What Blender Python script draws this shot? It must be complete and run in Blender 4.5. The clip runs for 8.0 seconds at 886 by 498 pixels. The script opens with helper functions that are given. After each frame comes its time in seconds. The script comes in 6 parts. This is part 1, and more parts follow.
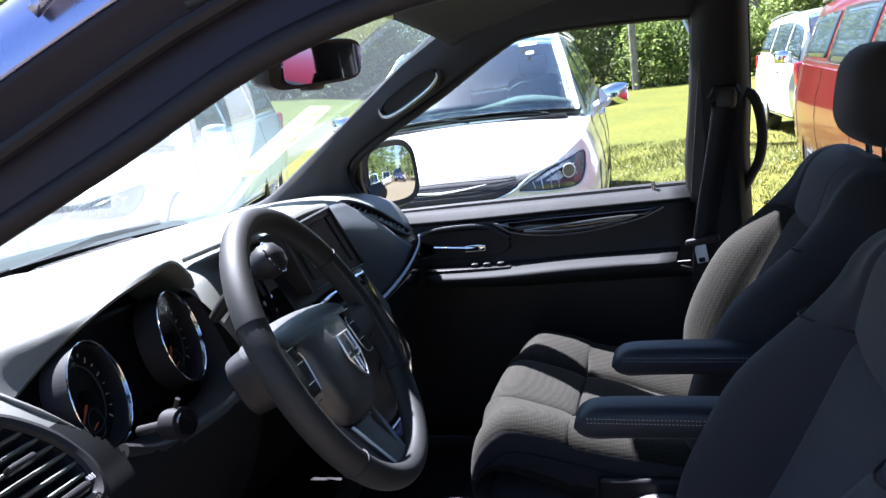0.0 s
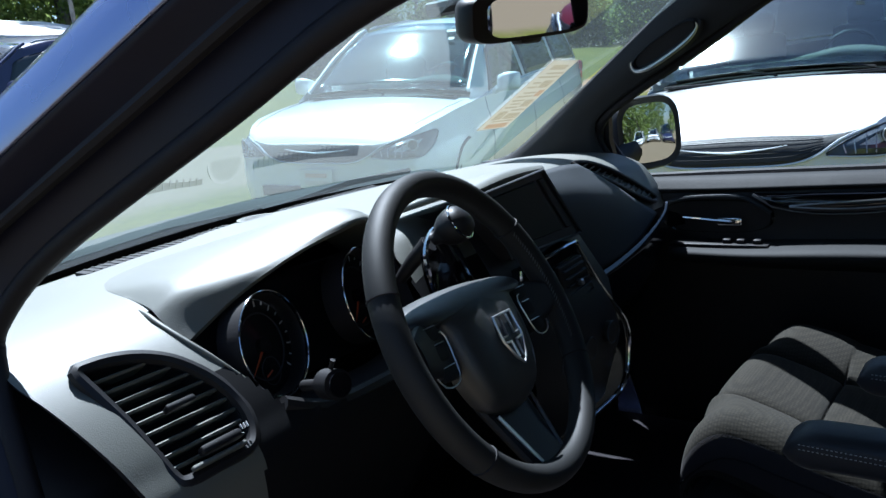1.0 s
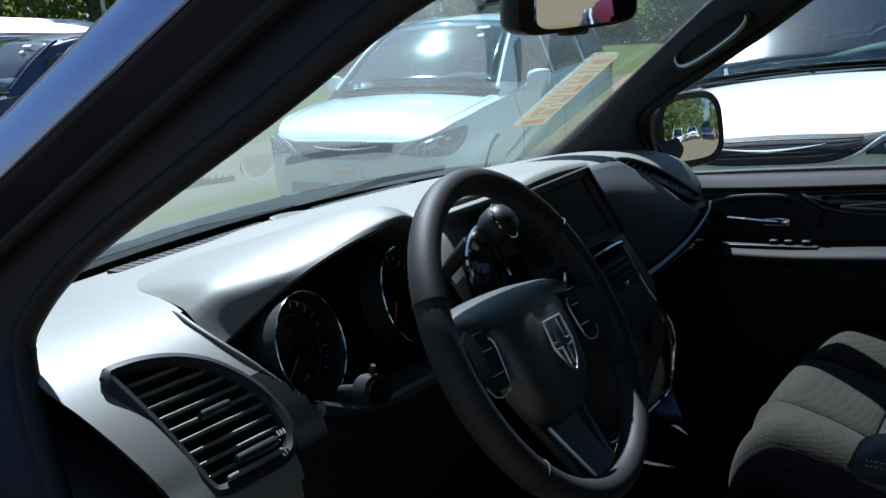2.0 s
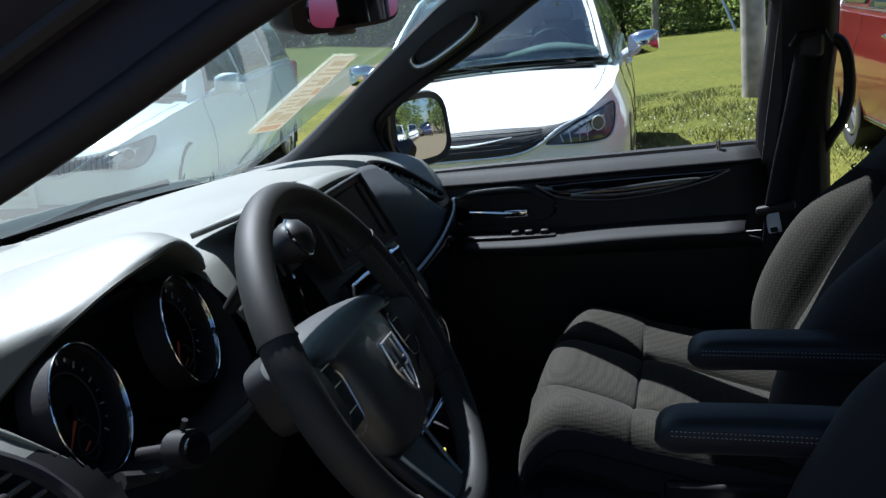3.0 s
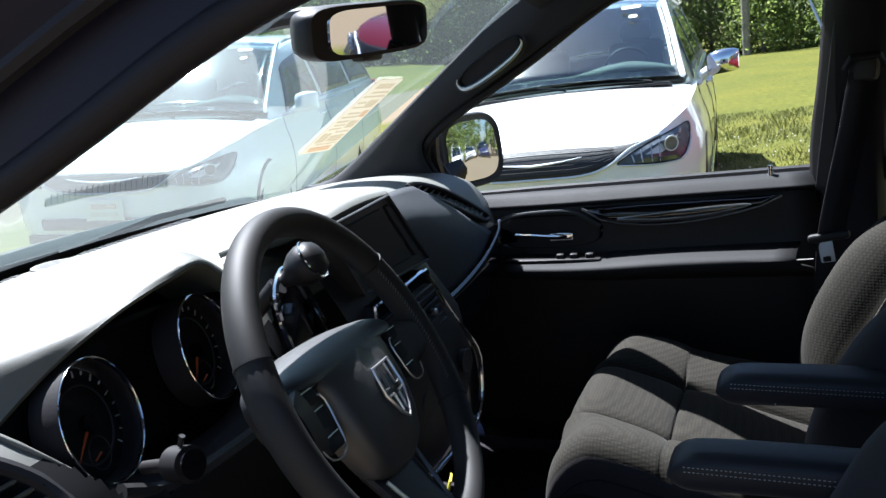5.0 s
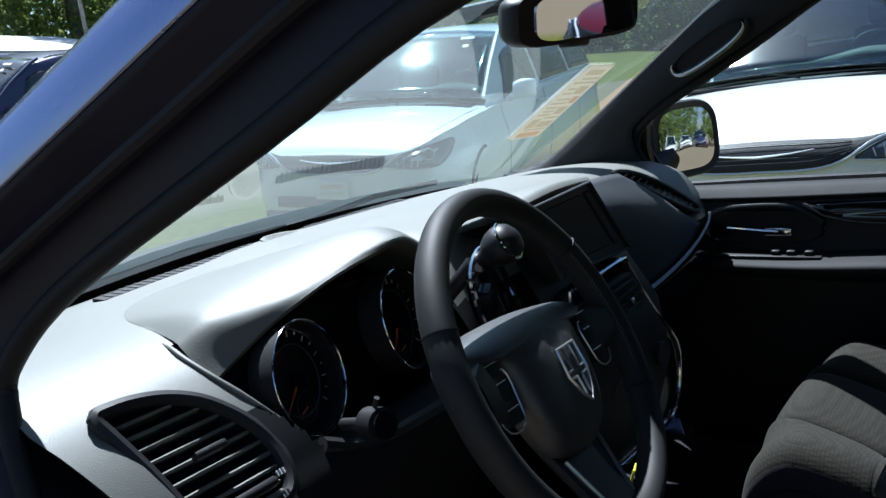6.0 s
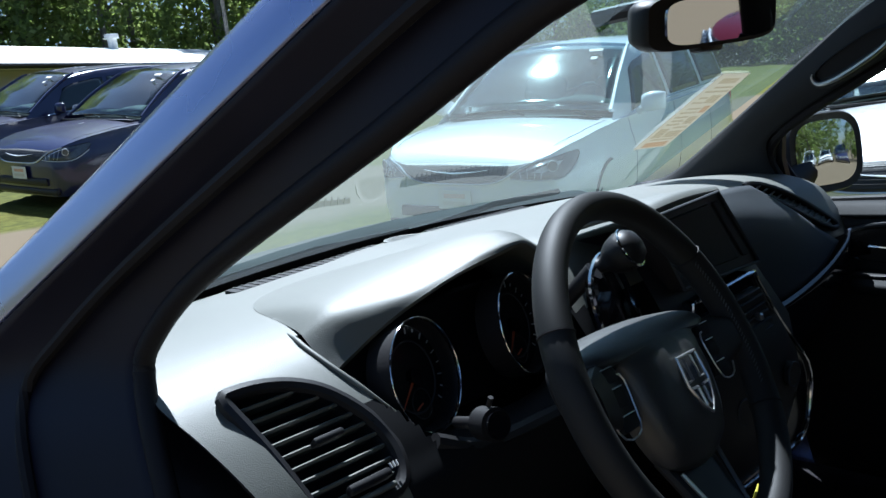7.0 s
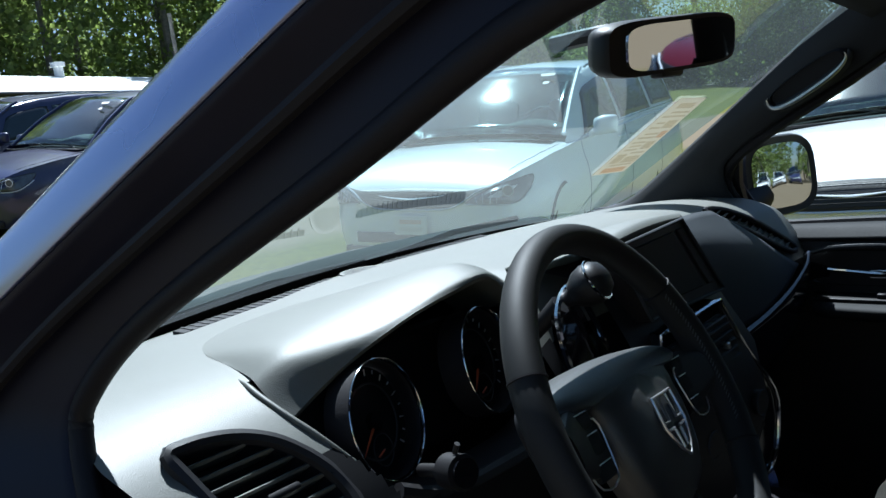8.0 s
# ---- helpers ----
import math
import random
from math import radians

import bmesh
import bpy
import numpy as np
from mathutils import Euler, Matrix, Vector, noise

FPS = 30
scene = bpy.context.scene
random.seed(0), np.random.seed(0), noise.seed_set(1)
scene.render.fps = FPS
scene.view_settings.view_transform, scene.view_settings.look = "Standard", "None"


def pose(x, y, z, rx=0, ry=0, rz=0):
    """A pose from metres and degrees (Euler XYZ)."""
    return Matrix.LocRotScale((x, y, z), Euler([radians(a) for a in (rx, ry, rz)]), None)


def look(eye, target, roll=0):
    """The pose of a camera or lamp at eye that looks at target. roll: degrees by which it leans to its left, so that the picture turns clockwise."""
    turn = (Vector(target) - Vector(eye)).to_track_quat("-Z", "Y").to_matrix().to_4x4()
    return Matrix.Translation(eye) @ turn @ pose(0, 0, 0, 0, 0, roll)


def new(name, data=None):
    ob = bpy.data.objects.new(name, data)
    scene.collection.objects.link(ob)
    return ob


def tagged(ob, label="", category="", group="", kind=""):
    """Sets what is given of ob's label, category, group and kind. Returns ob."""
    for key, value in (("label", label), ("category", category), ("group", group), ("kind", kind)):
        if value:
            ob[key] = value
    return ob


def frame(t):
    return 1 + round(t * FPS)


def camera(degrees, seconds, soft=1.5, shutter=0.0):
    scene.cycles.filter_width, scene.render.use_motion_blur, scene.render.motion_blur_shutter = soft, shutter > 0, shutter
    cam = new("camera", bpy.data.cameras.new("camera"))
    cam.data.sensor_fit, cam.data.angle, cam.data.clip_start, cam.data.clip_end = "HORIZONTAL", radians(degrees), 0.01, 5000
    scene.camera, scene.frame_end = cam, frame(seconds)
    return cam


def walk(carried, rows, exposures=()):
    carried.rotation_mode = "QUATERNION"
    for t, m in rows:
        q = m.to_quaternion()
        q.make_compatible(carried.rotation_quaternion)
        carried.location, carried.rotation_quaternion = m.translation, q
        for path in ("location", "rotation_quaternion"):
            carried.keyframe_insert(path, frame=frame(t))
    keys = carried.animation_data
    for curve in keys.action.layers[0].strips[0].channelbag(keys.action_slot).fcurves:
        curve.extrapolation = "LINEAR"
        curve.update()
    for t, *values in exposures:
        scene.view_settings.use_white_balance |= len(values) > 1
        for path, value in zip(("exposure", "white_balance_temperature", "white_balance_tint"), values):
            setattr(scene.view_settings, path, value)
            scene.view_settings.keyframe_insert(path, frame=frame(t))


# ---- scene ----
from mathutils.geometry import intersect_ray_tri

cam = camera(56.0, 8.0)
PATH = [
    (0, (-1.240, -0.359, 1.425), (0.637, 0.207, 1.031), -7.5),
    (0.5, (-1.141, -0.392, 1.432), (0.591, 0.53, 1.047), -8.5),
    (1, (-1.092, -0.448, 1.418), (0.453, 0.749, 0.993), -7.0),
    (1.2, (-1.084, -0.46, 1.419), (0.394, 0.815, 0.983), -6.6),
    (2.3, (-1.067, -0.345, 1.413), (0.485, 0.85, 1.006), -7.6),
    (2.5, (-1.065, -0.298, 1.423), (0.580, 0.76, 1.005), -8.8),
    (3, (-1.064, -0.256, 1.426), (0.775, 0.348, 0.92), -7.5),
    (3.5, (-1.064, -0.277, 1.424), (0.849, 0.028, 0.928), -6.5),
    (4, (-1.055, -0.276, 1.423), (0.864, -0.09, 0.89), -6.3),
    (4.5, (-1.054, -0.295, 1.425), (0.848, 0.113, 0.964), -6.9),
    (5, (-1.039, -0.335, 1.426), (0.747, 0.45, 0.984), -7.6),
    (5.2, (-1.046, -0.343, 1.426), (0.685, 0.56, 0.993), -7.7),
    (6.3, (-1.042, -0.363, 1.416), (0.424, 0.942, 1.031), -7.7),
    (6.5, (-1.039, -0.36, 1.412), (0.385, 0.995, 1.043), -7.4),
    (7, (-1.049, -0.365, 1.41), (0.301, 1.072, 1.074), -7.4),
    (7.5, (-1.048, -0.369, 1.41), (0.277, 1.096, 1.095), -7.8),
    (8, (-1.019, -0.33, 1.416), (0.416, 1.033, 1.123), -8.0),
]
EXPOSURES = [(0, 3.2, 5450, 18), (0.5, 2.65, 5350, 12), (1, 1.83, 5150, 7), (1.2, 1.7, 5150, 5), (2.3, 1.5, 5200, 5), (2.5, 1.5, 5200, 5), (3, 1.82, 5400, 8),
             (3.5, 2.5, 5600, 17), (4, 2.78, 5650, 20), (4.5, 2.84, 5650, 20), (5, 2.46, 5600, 12), (5.2, 2.15, 5600, 10), (6.3, 1.6, 5200, 6), (6.5, 1.55, 5200, 5),
             (7, 1.52, 5200, 6), (8, 1.47, 5250, 4)]
walk(cam, [(t, look(eye, target, roll)) for t, eye, target, roll in PATH], EXPOSURES)

# ---- sky and sun ----
SUN_AZ, SUN_EL = radians(57), radians(59)      # azimuth from +x towards +y
SUN_DIR = Vector((math.cos(SUN_AZ) * math.cos(SUN_EL), math.sin(SUN_AZ) * math.cos(SUN_EL), math.sin(SUN_EL)))
world = bpy.data.worlds.new("sky")
scene.world = world
world.use_nodes = True
wn = world.node_tree.nodes
sky = wn.new("ShaderNodeTexSky")
sky.sky_type, sky.sun_disc = "NISHITA", False
sky.sun_elevation, sky.sun_rotation = SUN_EL, math.pi / 2 - SUN_AZ
wn["Background"].inputs["Strength"].default_value = 0.037
world.node_tree.links.new(sky.outputs["Color"], wn["Background"].inputs["Color"])
sun = new("sun", bpy.data.lights.new("sun", "SUN"))
sun.data.energy, sun.data.angle, sun.data.color = 4.2, radians(0.53), (1.0, 0.95, 0.87)
sun.matrix_world = look((0, 0, 30), Vector((0, 0, 30)) - SUN_DIR)


# ---- materials ----
def material(name, color, rough=0.5, metal=0.0, grain=0.0, grain_scale=200.0, stain=0.15, stain_scale=6.0, coat=0.0,
             spec=0.5, color2=None, bump_kind="noise", sheen=0.0):
    """A node material with two scales of variation: broad tone and roughness, and fine relief."""
    m = bpy.data.materials.new(name)
    m.use_nodes = True
    nt = m.node_tree
    b = nt.nodes["Principled BSDF"]
    co = nt.nodes.new("ShaderNodeTexCoord")
    broad = nt.nodes.new("ShaderNodeTexNoise")
    broad.inputs["Scale"].default_value, broad.inputs["Detail"].default_value = stain_scale, 5
    nt.links.new(co.outputs["Object"], broad.inputs["Vector"])
    ramp = nt.nodes.new("ShaderNodeMix")
    ramp.data_type = "RGBA"
    c2 = color2 or tuple(c * (1 - stain) for c in color)
    ramp.inputs["A"].default_value, ramp.inputs["B"].default_value = (*c2, 1), (*color, 1)
    sharp = nt.nodes.new("ShaderNodeMapRange")
    sharp.inputs["From Min"].default_value, sharp.inputs["From Max"].default_value = 0.35, 0.65
    nt.links.new(broad.outputs["Fac"], sharp.inputs["Value"])
    nt.links.new(sharp.outputs["Result"], ramp.inputs["Factor"])
    nt.links.new(ramp.outputs["Result"], b.inputs["Base Color"])
    rr = nt.nodes.new("ShaderNodeMapRange")
    rr.inputs["To Min"].default_value, rr.inputs["To Max"].default_value = rough * 0.85, min(1, rough * 1.12)
    nt.links.new(broad.outputs["Fac"], rr.inputs["Value"])
    nt.links.new(rr.outputs["Result"], b.inputs["Roughness"])
    b.inputs["Metallic"].default_value = metal
    b.inputs["Specular IOR Level"].default_value = spec
    b.inputs["Coat Weight"].default_value = coat
    b.inputs["Coat Roughness"].default_value = 0.03
    b.inputs["Sheen Weight"].default_value = sheen
    if grain:
        if bump_kind == "noise":
            fine = nt.nodes.new("ShaderNodeTexNoise")
            fine.inputs["Detail"].default_value = 3
            out = fine.outputs["Fac"]
        else:
            fine = nt.nodes.new("ShaderNodeTexVoronoi")
            out = fine.outputs["Distance"]
        fine.inputs["Scale"].default_value = grain_scale
        nt.links.new(co.outputs["Object"], fine.inputs["Vector"])
        bump = nt.nodes.new("ShaderNodeBump")
        bump.inputs["Strength"].default_value, bump.inputs["Distance"].default_value = grain, 0.001
        nt.links.new(out, bump.inputs["Height"])
        nt.links.new(bump.outputs["Normal"], b.inputs["Normal"])
    return m


def clear_glass(name, tint=(0.9, 0.95, 0.92), gloss=1.0, rough=0.0, dust=0.0):
    """A thin pane: it lets light straight through, mirrors at grazing angles and carries a film of dust."""
    m = bpy.data.materials.new(name)
    m.use_nodes = True
    nt = m.node_tree
    nt.nodes.remove(nt.nodes["Principled BSDF"])
    tr, gl, mix, fr = (nt.nodes.new("ShaderNode" + k) for k in ("BsdfTransparent", "BsdfGlossy", "MixShader", "LayerWeight"))
    tr.inputs["Color"].default_value = (*tint, 1)
    gl.inputs["Roughness"].default_value = rough
    fr.inputs["Blend"].default_value = 0.5
    po = nt.nodes.new("ShaderNodeMath")
    po.operation, po.inputs[1].default_value = "POWER", 5.0
    nt.links.new(fr.outputs["Facing"], po.inputs[0])
    mul = nt.nodes.new("ShaderNodeMath")
    mul.operation, mul.inputs[1].default_value, mul.inputs[2].default_value = "MULTIPLY_ADD", 0.9 * gloss, 0.075 * gloss
    nt.links.new(po.outputs["Value"], mul.inputs[0])
    nt.links.new(mul.outputs["Value"], mix.inputs["Fac"])
    nt.links.new(tr.outputs["BSDF"], mix.inputs[1])
    nt.links.new(gl.outputs["BSDF"], mix.inputs[2])
    last = mix.outputs["Shader"]
    if dust:
        film, lay = nt.nodes.new("ShaderNodeBsdfTranslucent"), nt.nodes.new("ShaderNodeMixShader")
        specks, amount = nt.nodes.new("ShaderNodeTexNoise"), nt.nodes.new("ShaderNodeMapRange")
        specks.inputs["Scale"].default_value, specks.inputs["Detail"].default_value = 4, 8
        amount.inputs["To Min"].default_value, amount.inputs["To Max"].default_value = dust * .6, dust * 1.4
        nt.links.new(specks.outputs["Fac"], amount.inputs["Value"])
        film.inputs["Color"].default_value = (.85, .95, .95, 1)
        nt.links.new(amount.outputs["Result"], lay.inputs["Fac"])
        nt.links.new(last, lay.inputs[1])
        nt.links.new(film.outputs["BSDF"], lay.inputs[2])
        last = lay.outputs["Shader"]
    nt.links.new(last, nt.nodes["Material Output"].inputs["Surface"])
    return m


DASH = material("charcoal_dash_vinyl", (0.094, 0.096, 0.082), 0.57, spec=.85, grain=0.2, grain_scale=800, stain=0.1, bump_kind="cells")
PANEL = material("slate_dash_panel", (0.032, 0.036, 0.041), 0.66, spec=.35, grain=0.12, grain_scale=900, stain=0.1, bump_kind="cells")
TRIM = material("black_trim_plastic", (0.012, 0.011, 0.012), 0.5, spec=.35, grain=0.1, grain_scale=1200, bump_kind="cells")
# black for the lower panel and for the dash's shade beside the vent
KNEE = material("black_shaded_lower_dash", (0.009, 0.009, 0.010), 0.75, grain=0.1, grain_scale=1200, bump_kind="cells", spec=.08)
PILLAR = material("grey_pillar_cloth", (0.022, 0.023, 0.026), 0.85, grain=0.3, grain_scale=700)
RUBBER = material("black_rubber", (0.011, 0.010, 0.012), 0.65, grain=0.2, grain_scale=300, spec=.25)
PIANO = material("gloss_black", (0.006, 0.006, 0.008), 0.07, coat=0.6)
CHROME = material("chrome", (0.75, 0.76, 0.78), 0.08, metal=1.0, stain=0.03)
DARKCHROME = material("smoked_chrome", (0.3, 0.31, 0.33), 0.12, metal=1.0, stain=0.03)
SATIN = material("satin_silver", (0.5, 0.5, 0.51), 0.3, metal=0.9, stain=0.05)
LEATHER = material("black_wheel_leather", (0.0145, 0.0145, 0.0145), 0.62, spec=.3, grain=0.1, grain_scale=1600, bump_kind="cells")
ARMHIDE = material("navy_black_vinyl", (0.026, 0.026, 0.03), 0.5, spec=.35, grain=0.1, grain_scale=1400, bump_kind="cells")
PAD = material("airbag_cover_vinyl", (0.025, 0.0245, 0.024), 0.43, spec=.8, grain=0.22, grain_scale=1000, bump_kind="cells")
THREAD = material("grey_stitching", (0.38, 0.37, 0.35), 0.8)
CLOTH = material("dark_taupe_mesh_cloth", (0.0235, 0.021, 0.0155), 0.95, grain=0.35, grain_scale=250, stain=0.2, stain_scale=30,
                 bump_kind="cells", sheen=0.04, spec=.2)
def knit(m, cell):
    """An even honeycomb weave: small dimples, darker between the threads."""
    nt = m.node_tree
    b = nt.nodes["Principled BSDF"]
    src = b.inputs["Base Color"].links[0].from_socket
    for n in nt.nodes:
        if n.bl_idname == "ShaderNodeTexVoronoi":
            n.inputs["Randomness"].default_value = .2
            n.inputs["Scale"].default_value = cell
            mr, mul = nt.nodes.new("ShaderNodeMapRange"), nt.nodes.new("ShaderNodeMix")
            mr.inputs["From Min"].default_value, mr.inputs["From Max"].default_value = .15, .65
            mr.inputs["To Min"].default_value, mr.inputs["To Max"].default_value = 1.25, .6
            mul.data_type, mul.blend_type = "RGBA", "MULTIPLY"
            mul.inputs["Factor"].default_value = 1.0
            nt.links.new(n.outputs["Distance"], mr.inputs["Value"])
            nt.links.new(src, mul.inputs["A"])
            nt.links.new(mr.outputs["Result"], mul.inputs["B"])
            nt.links.new(mul.outputs["Result"], b.inputs["Base Color"])
            break


knit(CLOTH, 190)
# black cloth of yoke and headrests; also stands for shade on the taupe
CLOTH2 = material("black_shaded_seat_cloth", (0.029, 0.0245, 0.026), 0.95, grain=0.6, grain_scale=500, stain=0.2, sheen=0.05)
LINER = material("dark_headliner", (0.03, 0.03, 0.033), 0.95, grain=0.3, grain_scale=500)
CARPET = material("black_carpet", (0.03, 0.028, 0.031), 1.0, grain=0.8, grain_scale=300, spec=.03)
GLASS = clear_glass("windscreen_glass", (0.62, 0.81, 0.81), 1.5, dust=.02)
SIDEGLASS = clear_glass("door_glass", (0.9, 0.94, 0.92), 0.6)
MIRROR = material("mirror_silver", (0.62, 0.64, 0.66), 0.02, metal=1.0, stain=0.0)
LENS = clear_glass("gauge_lens", (0.85, 0.85, 0.85), 0.2)
SCREEN = material("dark_display", (0.016, 0.02, 0.017), 0.5, stain=0.05, spec=.15)
DIAL = material("dial_face", (0.005, 0.005, 0.006), 0.6, spec=.2)
MARK = material("white_marking", (0.6, 0.6, 0.6), 0.6)
NEEDLE = material("orange_needle", (0.6, 0.09, 0.02), 0.5)
PAPER = material("window_sticker_paper", (0.75, 0.73, 0.66), 0.8, stain=0.04)
INK = material("sticker_ink", (0.72, 0.66, 0.55), 0.8)
REDINK = material("sticker_red_ink", (0.68, 0.42, 0.28), 0.8)
LEDGE2 = material("grey_frame_paint", (0.045, 0.048, 0.050), 0.5, stain=.15, stain_scale=20)
LEDGE = material("dark_ledge_vinyl", (0.0135, 0.014, 0.0145), 0.72, grain=0.15, grain_scale=900, bump_kind="cells", spec=.25)
YELLOW = material("yellow_tag", (0.42, 0.38, 0.03), 0.6)


def paint(name, color, metal=0.0, rough=0.35):
    return material(name, color, rough, metal=metal, coat=1.0, stain=0.04, stain_scale=1.5)


# one body paint in two tones: NAVY as lit by sky, JAMB darkened for shade
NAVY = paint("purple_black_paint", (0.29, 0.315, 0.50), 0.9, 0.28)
JAMB = material("shaded_jamb_paint", (0.010, 0.0098, 0.020), 0.5, spec=.22, stain=.2, stain_scale=12)
WHITE = paint("white_paint", (0.8, 0.81, 0.82))
RED = paint("red_pearl_paint", (0.155, 0.005, 0.008), 0.35, .3)
BLUE = material("dark_blue_paint", (0.012, 0.014, 0.06), 0.3, coat=.7, stain=.05, spec=.4)
WSGLASS = clear_glass("car_windscreen_glass", (0.70, 0.80, 0.80), 2.0, .085)
FAWN = material("fawn_dash_plastic", (0.42, 0.38, 0.31), 0.8, stain=0.2)
SLATE = material("grey_seat_trim", (0.08, 0.085, 0.09), 0.8)
CARGLASS = material("tinted_car_glass", (0.03, 0.045, 0.05), 0.03, spec=0.5, stain=0.3, stain_scale=1.2)
LAMP = material("headlamp_glass", (0.075, 0.09, 0.11), 0.25, metal=.15, color2=(.05, .06, .075), stain_scale=30, coat=.5)
# pale blue-white carries chrome's sky reflection in the colour itself
BRIGHT = material("bright_trim", (0.62, 0.65, 0.70), 0.25, metal=0.15, stain=.05)
MESH = material("black_grille_mesh", (0.01, 0.01, 0.012), 0.5, grain=1.0, grain_scale=70, bump_kind="cells")
SHEER = material("thin_sticker_paper", (0.74, 0.70, 0.61), 0.8, stain=0.06)
INK2 = clear_glass("pale_tan_print", (0.92, 0.89, 0.83), 0.0)
REDINK2 = clear_glass("pale_orange_print", (0.93, 0.82, 0.74), 0.0)
for sheer, through_tint in ((SHEER, (.62, .59, .51, 1)),):
    # paper: half of the light that meets it passes on, scattered
    sn_ = sheer.node_tree
    thin, both = sn_.nodes.new("ShaderNodeBsdfTranslucent"), sn_.nodes.new("ShaderNodeMixShader")
    thin.inputs["Color"].default_value, both.inputs["Fac"].default_value = through_tint, .5
    sn_.links.new(sn_.nodes["Principled BSDF"].outputs["BSDF"], both.inputs[1])
    sn_.links.new(thin.outputs["BSDF"], both.inputs[2])
    sn_.links.new(both.outputs["Shader"], sn_.nodes["Material Output"].inputs["Surface"])
TYRE = material("tyre_rubber", (0.016, 0.016, 0.017), 0.75, grain=0.3, grain_scale=120)
TAIL = material("red_lamp_lens", (0.4, 0.01, 0.01), 0.15, coat=1.0)


# ---- mesh tools ----
def part(name, bm, mat, parent=None, label="", smooth=True, m=None):
    """Links a bmesh as one mesh object, under a thing or a part where one is given."""
    me = bpy.data.meshes.new(name)
    bmesh.ops.recalc_face_normals(bm, faces=bm.faces)
    bm.to_mesh(me)
    bm.free()
    me.materials.append(mat)
    if smooth:
        me.shade_smooth()
        me.set_sharp_from_angle(angle=radians(38))
    ob = new(name, me)
    if m is not None:
        ob.matrix_basis = m
    if parent is not None:
        ob.parent = parent
    if label:
        ob["label"] = label
    return ob


def thing(name, label, category, m=None, group="", kind=""):
    ob = new(name)
    ob.empty_display_size = 0.1
    if m is not None:
        ob.matrix_basis = m
    return tagged(ob, label, category, group, kind)


def curve_points(pts, n, closed=False):
    """Catmull-Rom through pts, n steps a span."""
    pts = [Vector(p) for p in pts]
    k, out = len(pts), []
    for i in range(k if closed else k - 1):
        a, b, c, d = (pts[j % k] if closed else pts[max(0, min(k - 1, j))] for j in (i - 1, i, i + 1, i + 2))
        for s in range(n):
            u = s / n
            out.append(0.5 * (2 * b + (c - a) * u + (2 * a - 5 * b + 4 * c - d) * u * u + (3 * b - a - 3 * c + d) * u ** 3))
    if not closed:
        out.append(pts[-1])
    return out


def skin(bm, rows, wrap=False, caps=False):
    """Quads between rows of points."""
    vs = [[bm.verts.new(p) for p in row] for row in rows]
    n = len(rows[0])
    for a, b in zip(vs, vs[1:]):
        for j in range(n if wrap else n - 1):
            k = (j + 1) % n
            bm.faces.new((a[j], a[k], b[k], b[j]))
    if caps:
        bm.faces.new(vs[0])
        bm.faces.new(list(reversed(vs[-1])))
    return bm


def smooth_sheet(ctrl, nu=4, nv=4):
    """A smooth grid through a small net of control points, as rows."""
    rows = [curve_points(r, nv) for r in ctrl]
    cols = [curve_points([r[j] for r in rows], nu) for j in range(len(rows[0]))]
    return [[c[i] for c in cols] for i in range(len(cols[0]))]


def sheet(name, ctrl, mat, parent, label="", thick=0.004, nu=4, nv=4, off=0.0):
    ob = part(name, skin(bmesh.new(), smooth_sheet(ctrl, nu, nv)), mat, parent, label)
    so = ob.modifiers.new("thickness", "SOLIDIFY")
    so.thickness, so.offset = thick, off
    return ob


def tube(bm, pts, r, sides=10, closed=False, squash=1.0, up=(0, 0, 1), taper=None):
    """A round or oval bar along pts."""
    pts = [Vector(p) for p in pts]
    n, rows = len(pts), []
    for i, p in enumerate(pts):
        a = pts[(i - 1) % n] if closed or i else p
        b = pts[(i + 1) % n] if closed or i < n - 1 else p
        d = (b - a).normalized()
        u = Vector(up) - d * d.dot(Vector(up))
        u = u.normalized() if u.length > 1e-4 else d.orthogonal().normalized()
        v = d.cross(u)
        rad = r * (taper(i / max(1, n - 1)) if taper else 1)
        rows.append([p + rad * (math.cos(t) * v + math.sin(t) * u * squash) for t in (2 * math.pi * k / sides for k in range(sides))])
    if closed:
        rows.append(rows[0])
        skin(bm, rows, wrap=True)
        bmesh.ops.remove_doubles(bm, verts=bm.verts, dist=1e-6)
    else:
        skin(bm, rows, wrap=True, caps=True)
    return bm


def rbox(bm, m, size, bevel=0.004, seg=2):
    """A box with rounded edges at the pose m."""
    made = bmesh.ops.create_cube(bm, size=1.0, matrix=Matrix.Diagonal((*size, 1)))
    vs = made["verts"]
    es = list({e for v in vs for e in v.link_edges})
    if bevel:
        made = bmesh.ops.bevel(bm, geom=es, offset=min(bevel, min(size) * 0.45), segments=seg, profile=0.5, affect="EDGES")
        vs = list({v for f in made["faces"] for v in f.verts} | {v for v in vs if v.is_valid})
        vs = list({v for v in vs for f in v.link_faces for v in f.verts})
    bmesh.ops.transform(bm, matrix=m, verts=vs)
    return bm


def ring(centre, ax, ay, a, b, e=2.5, n=24):
    """A superellipse of half sizes a, b along the directions ax, ay."""
    out = []
    for k in range(n):
        t = 2 * math.pi * k / n
        c, s = math.cos(t), math.sin(t)
        out.append(Vector(centre) + Vector(ax) * a * math.copysign(abs(c) ** (2 / e), c) + Vector(ay) * b * math.copysign(abs(s) ** (2 / e), s))
    return out


